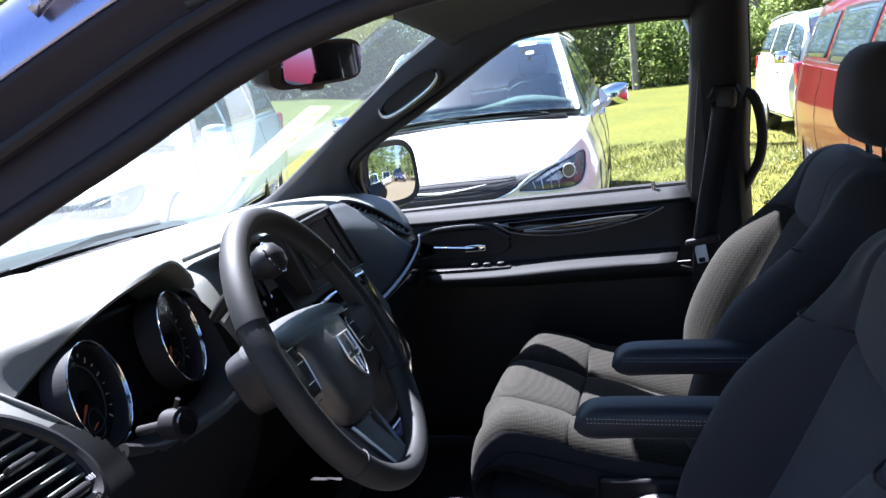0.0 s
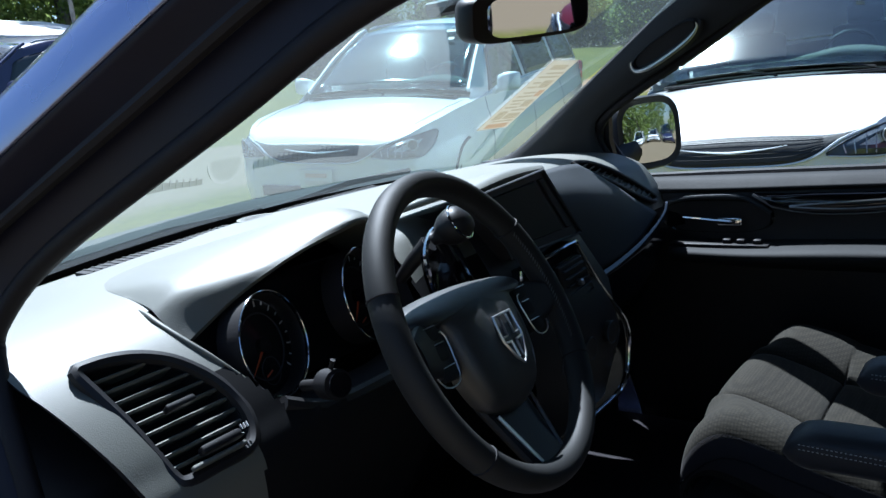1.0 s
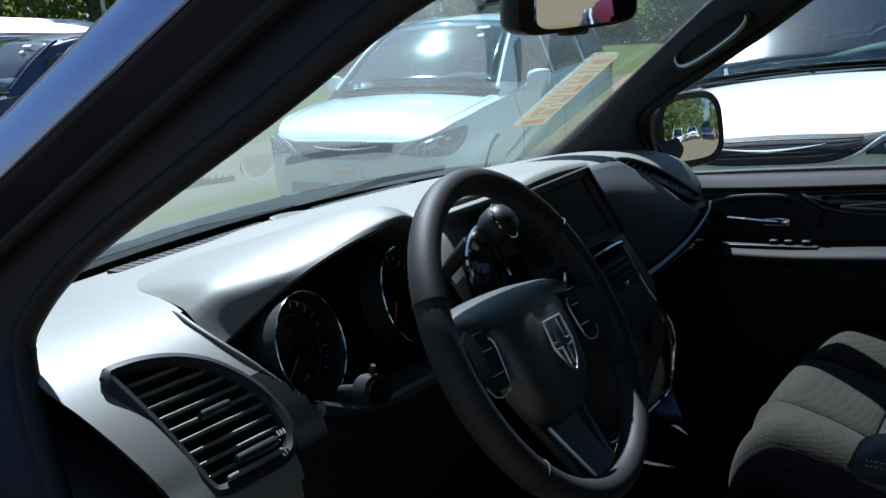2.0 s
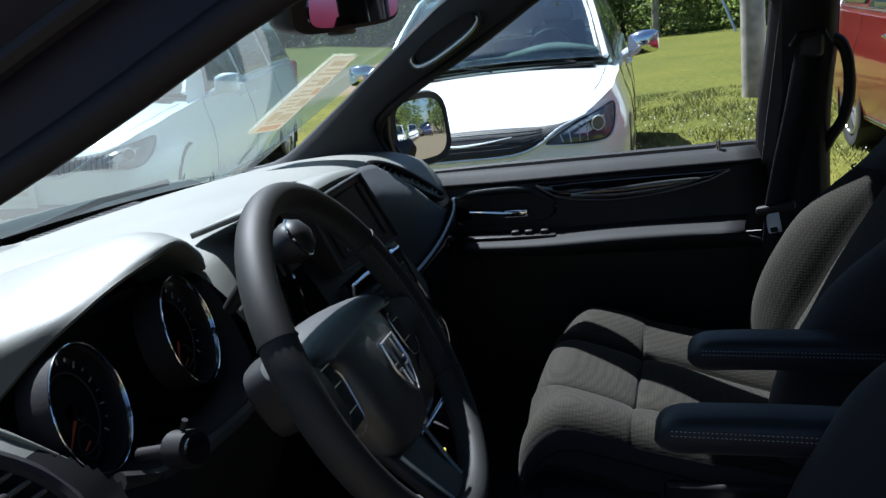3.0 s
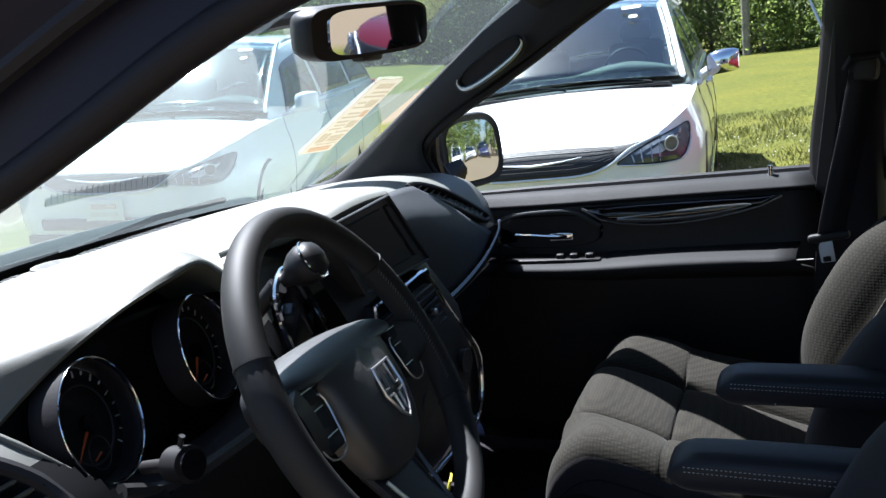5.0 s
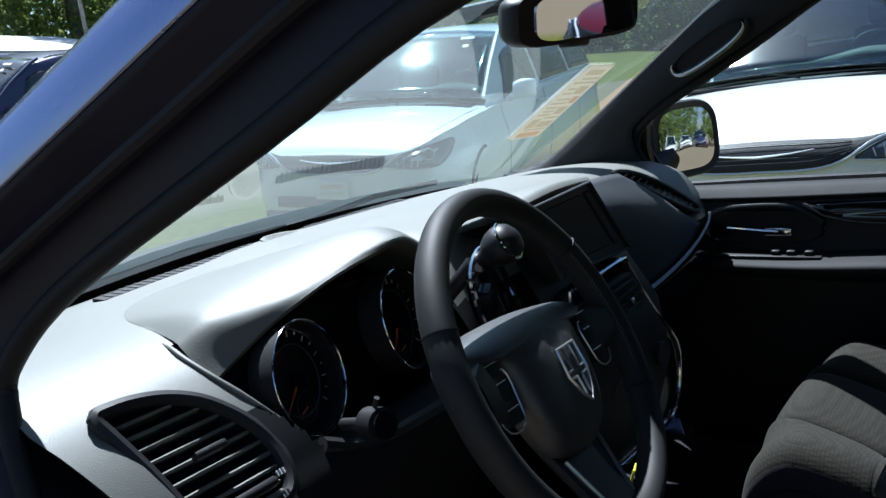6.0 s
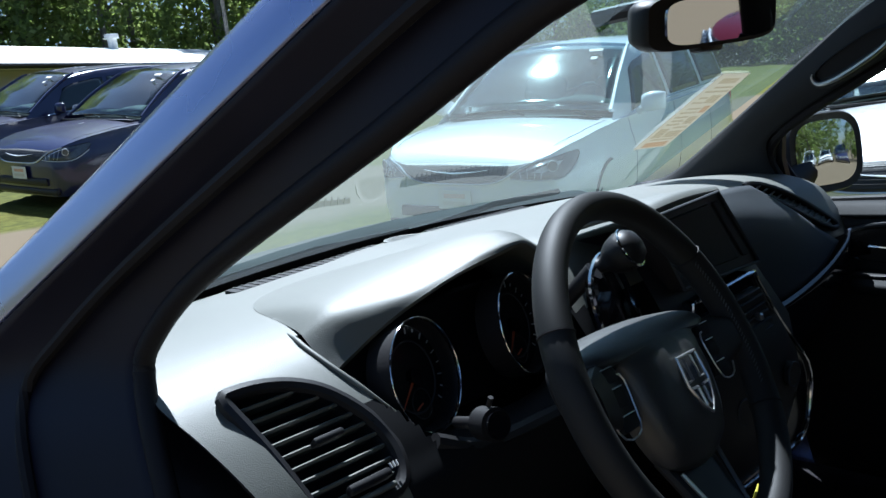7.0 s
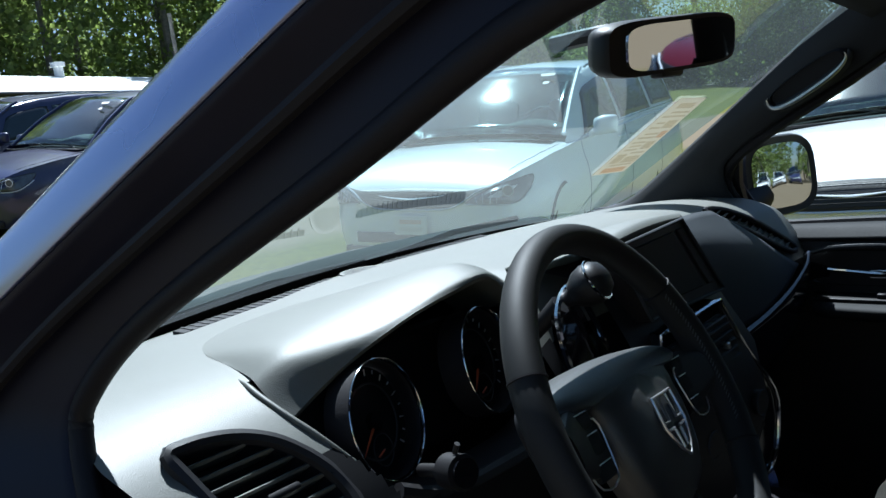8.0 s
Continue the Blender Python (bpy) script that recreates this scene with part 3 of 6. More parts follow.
def parked(x, y, heading, z=None, pitch=0.0, roll=0.0):
    """The pose of a van with its nose over (x, y), facing heading degrees from +x, leaning with the slope."""
    return pose(x, y, ground_height(x, y) if z is None else z, roll, pitch, heading + 180)


minivan("white_minivan", "white minivan parked on the grass beside the van", WHITE, parked(3.72, 1.11, 183.6), group="parked minivans")
minivan("white_minivan", "white minivan parked facing the windscreen", WHITE, parked(3.67, 4.46, 192.5, .13, -.9, 4.4), plate=True, group="parked minivans")
minivan("red_minivan", "red minivan with chrome window trim on the grass", RED, parked(2.88, -2.72, 184), stickers=False, group="parked minivans")
minivan("white_car", "white car parked behind the red minivan", WHITE, parked(9.2, -2.9, 184), stickers=False, group="parked minivans")
minivan("white_minivan", "white minivan in the row behind the lot", WHITE, parked(5.4, -27.5, 100), stickers=False, group="parked minivans")
minivan("blue_minivan", "dark blue minivan in the row behind the lot", BLUE, parked(8.0, -27.2, 98), stickers=False, group="parked minivans")
minivan("white_minivan", "white minivan farther along the row behind", WHITE, parked(2.8, -28.2, 102), stickers=False, group="parked minivans")
minivan("blue_minivan", "dark blue minivan on the grass verge", BLUE, parked(2.49, 10.98, 191.5, .74, -1, 6), plate=True, group="parked minivans")
minivan("blue_minivan", "dark blue minivan farther along the verge", BLUE, parked(2.13, 14.0, 191.5, 1.07, -1, 6), group="parked minivans")


# ---- the van that the camera looks into: body ----
cabin = thing("van_body", "dark purple minivan body with its doors open", "minivan", kind="structure")
# centre-line profile of the windscreen, bowed across
def screen_point(u, v):
    """u across from -1 to 1, v from the cowl (0) to the roof (1)."""
    y = 1.02 - .90 * v - (.14 - .02 * v) * u * u
    z = 1.13 + .47 * v - .02 * u * u + .012 * math.sin(math.pi * v)
    return Vector((u * (.76 - .15 * v), y, z))


glass = part("windscreen", skin(bmesh.new(), [[screen_point(-1 + i / 8, j / 8) for i in range(17)] for j in range(9)]), GLASS, cabin, "clear windscreen with a green tint")
glass.visible_shadow = False
# driver's pillar: seal line at the door opening, flange, painted outside
SEAL = [(-.73, .25, .62), (-.735, .36, .85), (-.705, .47, 1.06), (-.68, .53, 1.15), (-.668, .515, 1.2), (-.639, .422, 1.26), (-.596, .158, 1.382), (-.566, -.03, 1.467), (-.553, -.25, 1.50), (-.553, -.75, 1.505), (-.56, -1.5, 1.49)]
MID = [(-.85, .44, .62), (-.845, .56, .85), (-.825, .69, 1.05), (-.79, .735, 1.14), (-.752, .67, 1.215), (-.70, .53, 1.30), (-.64, .29, 1.43), (-.595, .065, 1.53), (-.585, -.22, 1.595), (-.58, -.75, 1.605), (-.585, -1.5, 1.59)]
OUT = [(-.90, .55, .62), (-.895, .68, .85), (-.87, .82, 1.04), (-.83, .86, 1.13), (-.775, .74, 1.215), (-.718, .59, 1.305), (-.645, .335, 1.44), (-.597, .075, 1.558), (-.59, -.2, 1.635), (-.58, -.75, 1.65), (-.58, -1.5, 1.635)]

# eye-side offset that carries these lines out to the door opening
NEAR = Vector((-1.048, -.369, 1.41))


def outward(pts):
    return [tuple(NEAR + (Vector(p) - NEAR) * min(.87, max(.82, .87 - .05 * (p[2] - 1.25) / .25))) for p in pts]


MID, OUT = outward(MID), outward(OUT)
MID = [tuple(Vector(a) * .15 + Vector(b) * .85) for a, b in zip(MID, OUT)]
# the painted skin rises from the flange to the roof-side edge
RISE = [(.005, .035, .044), (.008, .030, .042), (.012, .025, .043), (.013, .022, .042), (.015, .016, .043), (.014, .004, .037), (.013, 0, .035), (.013, 0, .035)]
EDGE = [tuple(Vector(a) + Vector(b)) for a, b in zip(MID[3:], RISE)]


def strip(name, a, b, mat, label="", bulge=(0, 0, 0), thick=.006):
    mid = [tuple((Vector(p) + Vector(q)) / 2 + Vector(bulge)) for p, q in zip(a, b)]
    return sheet(name, [list(a), mid, list(b)], mat, cabin, label, thick)


SEAL = outward([(x - .008, y, z + (.014 if y < .48 and z > 1.2 else 0)) for x, y, z in SEAL])
# the flange takes the body paint tone that has its shade put in
strip("door_flange", SEAL, MID, JAMB, "door opening flange, body paint darkened for shade", (.012, .0, .012))
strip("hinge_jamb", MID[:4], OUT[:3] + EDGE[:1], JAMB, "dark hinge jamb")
sheet("painted_pillar", [MID[3:]] + [[tuple(Vector(a).lerp(Vector(b), k) + Vector((-.003, -.001, .0005))) for a, b in zip(MID[3:], EDGE)] for k in (.3, .7)] + [EDGE]
      + [[(x + dx, y + dy, z + dz) for x, y, z in EDGE] for dx, dy, dz in ((.012, .009, .004), (.036, .016, -.001))], NAVY, cabin, "dark purple painted pillar and roof rail", .006)
part("door_seal", tube(bmesh.new(), curve_points(SEAL, 5), .011, 10), RUBBER, cabin, "black rubber door seal")
part("door_seal", tube(bmesh.new(), curve_points([(a[0] * .45 + b[0] * .55, a[1] * .45 + b[1] * .55 - .004, a[2] * .45 + b[2] * .55) for a, b in zip(SEAL, MID)], 5), .007, 8), RUBBER, cabin)
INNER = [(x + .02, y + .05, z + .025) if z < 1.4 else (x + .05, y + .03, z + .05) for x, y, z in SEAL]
# inner side darkened with the same shaded paint tone
strip("pillar_trim", SEAL, INNER, JAMB, "inner pillar flange, darkened for shade", (.0, -.01, .01))
# roof and closing walls
roof_rows = []
for y, zc in ((.12, 1.60), (.02, 1.63), (-.3, 1.665), (-1.2, 1.68), (-2.4, 1.67), (-3.2, 1.62)):
    roof_rows.append([(x, y + (.09 * (1 - (x / .62) ** 2) if y > .1 else 0), zc - .09 * (abs(x) / .62) ** 2.2) for x in (-.70, -.48, -.22, 0, .22, .45, .62)])
sheet("roof_panel", [[(x, y, z + .03) for x, y, z in r] for r in roof_rows], NAVY, cabin, thick=.01)
sheet("headliner", [[(x * .95, y - .01, z - .012) for x, y, z in r] for r in roof_rows], LINER, cabin, "grey cloth headliner", .008)
bm = bmesh.new()
rbox(bm, pose(0, -1.2, .44), (1.62, 4.3, .06), .01)
part("van_floor", bm, CARPET, cabin, "black carpeted floor")
bm = bmesh.new()
rbox(bm, pose(-.8, -.2, .40), (.14, 1.4, .12), .03)
rbox(bm, pose(.8, -.6, .40), (.14, 2.6, .12), .03)
part("sill", bm, NAVY, cabin, "painted door sill")
bm = bmesh.new()
rbox(bm, pose(0, 1.0, .72, 8), (1.6, .06, .75), .01)
part("firewall", bm, CARPET, cabin)
# unseen plate, added to stop sun reaching the floor under the dash
sheet("sun_block_plate", [[(-.72, .42, .97), (0, .42, .97), (.72, .42, .97)], [(-.72, .72, 1.0), (0, .72, 1.0), (.72, .72, 1.0)], [(-.74, 1.03, 1.06), (0, 1.03, 1.06), (.74, 1.03, 1.06)]], RUBBER, cabin, "unseen black plate added under the dash to block sun", .006)
# side panels added to close the gaps where sun leaked into the footwells
for kx, ky in ((.785, .74), (-.775, .80)):
    bm = bmesh.new()
    rbox(bm, pose(kx, ky, .78), (.03, .5, .68), .01)
    part("kick_panel", bm, RUBBER, cabin, "black footwell side panel, added to stop sun leaking in")
# bonnet and cowl
hood = [[(x, y, z - .05 * (abs(x) / .85) ** 2) for x in (-.85, -.45, 0, .45, .85)] for y, z in ((1.04, 1.11), (1.25, 1.10), (1.6, 1.04), (1.95, .92), (2.05, .75), (2.05, .35))]
sheet("bonnet", hood, NAVY, cabin, "dark purple bonnet", .01)
part("windscreen_frit", skin(bmesh.new(), [[screen_point(-1 + i / 8, v) + Vector((0, -.004, -.003)) for i in range(17)] for v in (-.01, .04, .078)]), RUBBER, cabin, "black band along the screen base")
sheet("cowl", [[screen_point(-.96 + .12 * i, -.01) + Vector((0, dy, dz)) for i in range(17)] for dy, dz in ((.012, -.01), (.03, .018), (.07, .034), (.13, .03), (.17, -.02))], LEDGE, cabin, "dark plastic cowl below the screen", .006)
for x0, x1 in ((-.55, .1), (.0, .62)):
    bm = bmesh.new()
    tube(bm, [(x0, 1.06, 1.135), (x0 + .2, 1.0, 1.15), ((x0 + x1) / 2 + .1, .985, 1.165), (x1, .96, 1.16)], .008, 6)
    part("wiper", bm, RUBBER, cabin, "black wiper arm")
for sx in (-1, 1):
    bm = bmesh.new()
    slab(bm, [(sx * .92, 2.0, .3), (sx * .93, .55 if sx < 0 else .5, .3), (sx * .93, .6, .95), (sx * .88, 1.2, 1.05), (sx * .86, 1.9, .9)], .02, (sx, 0, 0))
    part("front_wing", bm, NAVY, cabin)
    bm = bmesh.new()
    slab(bm, [(sx * .86, -1.55, .4), (sx * .86, -3.3, .4), (sx * .82, -3.3, 1.05), (sx * .82, -1.55, 1.05)], .03, (sx, 0, 0))
    part("rear_quarter", bm, NAVY, cabin)
    bm = bmesh.new()
    slab(bm, [(sx * .82, -1.55, 1.05), (sx * .82, -1.68, 1.05), (sx * .60, -1.68, 1.6), (sx * .60, -1.55, 1.6)], .03, (sx, 0, 0))
    slab(bm, [(sx * .82, -3.1, 1.05), (sx * .82, -3.3, 1.05), (sx * .60, -3.25, 1.6), (sx * .60, -3.1, 1.6)], .03, (sx, 0, 0))
    part("rear_pillar", bm, PILLAR, cabin)
    # unseen from the seats' view; opaque, to keep light out of the cabin
    bm = bmesh.new()
    slab(bm, [(sx * .815, -1.66, 1.05), (sx * .815, -3.12, 1.05), (sx * .60, -3.12, 1.6), (sx * .60, -1.66, 1.6)], .012, (sx, 0, 0))
    part("rear_side_window", bm, CARGLASS, cabin, "dark tinted rear side window", smooth=False)
    for wy in (1.55, -2.35):
        bm = bmesh.new()
        tube(bm, [(sx * .70, wy, .33), (sx * .92, wy, .33)], .33, 32)
        wh = part("wheel", bm, TYRE, cabin, "black tyre")
        bm = bmesh.new()
        tube(bm, [(sx * .80, wy, .33), (sx * .925, wy, .33)], .21, 24)
        part("rim", bm, SATIN, wh, "silver wheel rim")
# unseen sliding door and window, added to block light from this side
bm = bmesh.new()
slab(bm, [(-.86, -.86, .4), (-.86, -1.55, .4), (-.82, -1.55, 1.05), (-.83, -.80, 1.05)], .03, (-1, 0, 0))
part("sliding_door", bm, NAVY, cabin, "closed sliding door panel")
bm = bmesh.new()
slab(bm, [(-.82, -.86, 1.05), (-.82, -1.57, 1.05), (-.60, -1.57, 1.6), (-.60, -.92, 1.6)], .012, (-1, 0, 0))
part("sliding_door_window", bm, CARGLASS, cabin, "dark tinted sliding door window", smooth=False)
bm = bmesh.new()
rbox(bm, pose(0, -3.28, .75), (1.6, .06, .7), .02)
tg = part("tailgate", bm, NAVY, cabin)
# unseen and opaque as well, against light from behind
bm = bmesh.new()
slab(bm, [(-.78, -3.29, 1.08), (.78, -3.29, 1.08), (.58, -3.2, 1.6), (-.58, -3.2, 1.6)], .02, (0, -1, 0))
part("rear_window", bm, CARGLASS, tg, "dark tinted rear window", smooth=False)

# ---- far pillar, B-post and roof rail on the passenger side ----
PSEAL = [(.735, .42, 1.13), (.705, .45, 1.215), (.69, .407, 1.285), (.648, .171, 1.407), (.622, .0, 1.49), (.615, -.07, 1.507), (.613, -.26, 1.506), (.616, -.40, 1.497)]
PIN = [(.70, .80, 1.15), (.71, .70, 1.17), (.695, .55, 1.265), (.645, .33, 1.413), (.605, .15, 1.53), (.57, .03, 1.575), (.54, -.2, 1.60), (.53, -.40, 1.60)]
strip("pillar_trim", PSEAL, PIN, PILLAR, "dark grey moulded pillar trim", (-.02, -.015, .012), .02)
part("pillar_seam", tube(bmesh.new(), [(.600, .15, 1.528), (.596, .125, 1.512), (.606, .09, 1.487), (.622, .06, 1.465)], .0025, 6), RUBBER, cabin)
# shaded paint tone here too, so no bright line edges the glass
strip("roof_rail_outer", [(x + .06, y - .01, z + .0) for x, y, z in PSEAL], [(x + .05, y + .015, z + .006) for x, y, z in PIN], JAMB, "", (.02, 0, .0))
part("door_seal", tube(bmesh.new(), curve_points([(x + .012, y, z) for x, y, z in PSEAL], 5), .009, 8), RUBBER, cabin)
# recessed grab handle in the pillar
ga, gb_ = Vector((.652, .312, 1.372)), Vector((.622, .157, 1.452))
ax = (gb_ - ga).normalized()
nrm = Vector((-.86, -.30, -.05)).normalized()
nrm = (nrm - ax * nrm.dot(ax)).normalized()
ay = ax.cross(nrm).normalized()
mid = (ga + gb_) / 2 + nrm * .012
handle = thing("grab_handle", "grey pillar grab handle with a dark recess", "grab handle")
# black stands for the shade inside the hollow
part("recess", skin(bmesh.new(), [ring(mid + nrm * d, ax, ay, .088 * k, .02 * k, 2.6, 28) for d, k in ((.006, 1.0), (.012, .93), (-.012, .85))], wrap=True, caps=True), RUBBER, handle, "recess blackened for its shade")
edge = ring(mid, ax, ay, .092, .024, 2.6, 40)
half = 20 if ay.z > 0 else 0
LIP0 = -4 if ax.cross(ay).dot(nrm) > 0 else 0
lip = [edge[(half + LIP0 + i) % 40] for i in range(24)]
part("surround", tube(bmesh.new(), [p + nrm * .004 for p in lip], .011, 12, taper=lambda u: .15 + .85 * math.sin(math.pi * u) ** .6, up=nrm), PILLAR, handle, "moulded lip under the recess")
# silver paints the sun's highlight along the plastic lip
part("sunlit_edge", tube(bmesh.new(), [mid + (p - mid) * .95 + nrm * .0135 for p in lip], .0055, 8, taper=lambda u: .1 + .9 * math.sin(math.pi * u) ** .8, up=nrm), SATIN, handle, "grab bar edge, silver in place of a sun highlight")
# B-post with belt
bpost = thing("door_post", "black trimmed door post with belt", "door post", kind="structure")
sheet("post_trim", [[(.765, -.40, .75), (.72, -.43, .75), (.70, -.49, .75), (.76, -.505, .75)], [(.755, -.365, 1.10), (.715, -.40, 1.10), (.70, -.47, 1.1), (.755, -.495, 1.10)],
                    [(.675, -.385, 1.33), (.635, -.42, 1.33), (.63, -.48, 1.33), (.68, -.50, 1.33)], [(.60, -.40, 1.53), (.555, -.43, 1.53), (.555, -.48, 1.53), (.61, -.50, 1.53)]], RUBBER, bpost, "", .012)
# outer post also in the paint tone darkened for shade
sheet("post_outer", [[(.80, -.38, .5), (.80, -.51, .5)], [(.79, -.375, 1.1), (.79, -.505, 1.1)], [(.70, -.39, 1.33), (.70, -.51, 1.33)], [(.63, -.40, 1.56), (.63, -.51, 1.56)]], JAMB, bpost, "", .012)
part("door_edge_strip", tube(bmesh.new(), [(.762, -.372, 1.05), (.757, -.375, 1.12), (.682, -.395, 1.33), (.628, -.405, 1.48), (.61, -.41, 1.52)], .004, 8), SATIN, bpost, "grey metal door edge")
FRAME = [(0.622, -0.403, 1.421), (0.645, -0.394, 1.345), (0.675, -0.384, 1.255), (0.705, -0.373, 1.16), (0.73, -0.365, 1.083)]
sheet("frame_edge", [[(x - .010, y - .004 - d, z) for x, y, z in FRAME] for d in (0, .012, .024)], LEDGE2, bpost, "grey painted door frame edge", .004)
part("frame_seal", tube(bmesh.new(), curve_points([(x - .015, y - .030, z) for x, y, z in FRAME], 4), .0035, 8), RUBBER, bpost, "thin black seal")
belt = thing("seat_belt", "black seat belt with a chrome buckle tongue", "seat belt")
bm = bmesh.new()
rbox(bm, pose(.632, -.452, 1.325, 12, 0, 75), (.05, .03, .07), .012)
part("guide_cover", bm, TRIM, belt)
def ribbon(pts, w, t, across):
    pts = curve_points(pts, 4)
    rows = [[p + Vector(across) * w + Vector((0, 0, 0)), p - Vector(across) * w] for p in pts]
    return skin(bmesh.new(), rows)
web = part("webbing", ribbon([(.622, -.45, 1.31), (.63, -.43, 1.2), (.645, -.405, 1.08), (.655, -.390, .985), (.68, -.38, .8)], .024, .003, (-.12, .99, 0)), RUBBER, belt, "black belt webbing")
web.modifiers.new("thickness", "SOLIDIFY").thickness = .003
part("guide_loop", tube(bmesh.new(), [(.617, -.42, 1.315), (.612, -.43, 1.335), (.612, -.475, 1.335), (.617, -.485, 1.315)], .006, 8), TRIM, belt)
bm = bmesh.new()
rbox(bm, pose(.648, -.388, 1.006, 0, 10, 83), (.075, .018, .018), .007)
part("tongue_grip", bm, TRIM, belt)
bm = bmesh.new()
rbox(bm, pose(.650, -.384, .976, 0, 8, 83), (.026, .005, .042), .003)
part("buckle_tongue", bm, BRIGHT, belt, "bright metal belt tongue")
bm = bmesh.new()
rbox(bm, pose(.6485, -.3845, .962, 0, 8, 83), (.014, .007, .010), .002)
part("tongue_slot", bm, RUBBER, belt)
post_grab = thing("post_grab_handle", "black assist handle behind the door post", "grab handle")
part("grip", tube(bmesh.new(), curve_points([(.66, -.485, 1.32), (.655, -.505, 1.315), (.662, -.52, 1.28), (.68, -.526, 1.22), (.70, -.518, 1.165), (.715, -.50, 1.13), (.725, -.485, 1.10)], 5), .011, 10), TRIM, post_grab)

# ---- passenger door ----
door = thing("passenger_door", "black trimmed passenger door with a chrome pull", "car door")
sheet("door_panel", [[(.765, .50, 1.09), (.765, .30, 1.092), (.765, -.05, 1.098), (.765, -.36, 1.103)], [(.74, .50, 1.07), (.735, .30, 1.07), (.735, -.05, 1.078), (.735, -.37, 1.083)],
                     [(.745, .50, 1.0), (.735, .30, 1.0), (.73, -.05, 1.0), (.73, -.38, 1.0)], [(.735, .48, .93), (.725, .30, .92), (.72, -.05, .92), (.72, -.385, .93)],
                     [(.73, .45, .75), (.73, .30, .75), (.73, -.05, .75), (.73, -.39, .75)], [(.75, .40, .5), (.75, .30, .5), (.75, -.05, .5), (.75, -.40, .5)]], TRIM, door, "black moulded door panel", .012)
sheet("door_top", [[(.772, .50, 1.098), (.772, .2, 1.102), (.772, -.1, 1.106), (.772, -.365, 1.110)], [(.752, .5, 1.098), (.748, .2, 1.10), (.748, -.1, 1.105), (.748, -.365, 1.108)],
                   [(.732, .5, 1.078), (.722, .2, 1.078), (.722, -.1, 1.084), (.722, -.372, 1.088)]], LEDGE, door, "grey padded door top", .008)
outer = [[(.80, .62, 1.075), (.80, -.38, 1.095)], [(.855, .62, 1.04), (.855, -.38, 1.05)], [(.88, .60, .85), (.885, -.39, .85)], [(.86, .55, .4), (.86, -.4, .4)]]
sheet("door_skin", outer, NAVY, door, "dark purple outer door skin", .008)
part("window_weatherstrip", tube(bmesh.new(), [(.785, .55, 1.095), (.785, .2, 1.104), (.785, -.37, 1.112)], .012, 8), RUBBER, door)
# window frame and glass
part("window_frame", tube(bmesh.new(), curve_points([(.775, -.385, 1.07), (.758, -.385, 1.11), (.69, -.395, 1.30), (.632, -.40, 1.475), (.62, -.375, 1.495), (.618, -.25, 1.502), (.62, -.06, 1.503), (.632, .02, 1.478), (.66, .17, 1.395), (.695, .40, 1.275), (.73, .455, 1.2), (.765, .46, 1.10)], 4), .012, 8), RUBBER, door, "black window frame")
pane = part("door_glass", skin(bmesh.new(), [[(.785, .45, 1.10), (.785, 0, 1.10), (.785, -.385, 1.105)], [(.715, .36, 1.29), (.713, 0, 1.29), (.71, -.395, 1.29)], [(.635, .02, 1.49), (.632, -.2, 1.495), (.63, -.40, 1.495)]]), SIDEGLASS, door, "clear door glass")
pane.visible_shadow = False
bm = bmesh.new()
slab(bm, [(.755, .56, 1.10), (.755, .42, 1.10), (.735, .43, 1.2), (.70, .41, 1.28), (.715, .50, 1.26), (.735, .56, 1.2)], .02, (1, 0, .2))
part("mirror_sail", bm, TRIM, door, "black mirror sail panel")
# pull recess and chrome lever
bm = bmesh.new()
skin(bm, [ring((.728 - d, .185, 1.02), (0, 1, .0), (.0, -.02, 1), .125 * k, .036 * k, 3, 28) for d, k in ((.0, 1.06), (.006, 1.0), (-.004, .92))], wrap=True, caps=True)
part("pull_recess", bm, PIANO, door, "gloss black pull recess")
part("recess_lip", tube(bmesh.new(), curve_points([(.725, .335, 1.0), (.722, .318, 1.035), (.72, .27, 1.058), (.718, .214, 1.066), (.718, .13, 1.066), (.718, .09, 1.05), (.72, .06, 1.03)], 4), .005, 8), PANEL, door)
part("pull_lever", tube(bmesh.new(), [(.715, .25, 1.02), (.706, .21, 1.019), (.703, .17, 1.016), (.71, .13, 1.012)], .008, 8, squash=.5), CHROME, door, "chrome door pull lever")
bm = bmesh.new()
rbox(bm, pose(.708, .145, 1.013), (.012, .055, .018), .004)
part("pull_pivot", bm, CHROME, door)
# gloss trim blade
blade_t = [(.722, .096 - .404 * i / 10, 1.071 + .006 * i / 10) for i in range(11)]
blade_b = [(.714, .096 - .404 * i / 10, 1.071 + .006 * i / 10 - .043 * math.sin(math.pi * (i / 10) ** .8) ** .65) for i in range(11)]
sheet("trim_blade", [blade_t, blade_b], PIANO, door, "gloss black door trim blade", .006, 2, 1)
part("blade_edge", tube(bmesh.new(), blade_b, .0025, 6), SATIN, door, "thin silver edge")
part("blade_groove", tube(bmesh.new(), curve_points([(.709, .02, 1.045), (.708, -.08, 1.042), (.708, -.18, 1.05), (.71, -.25, 1.063), (.711, -.18, 1.062), (.711, -.08, 1.055), (.71, .02, 1.047)], 4), .0018, 6), SATIN, door)
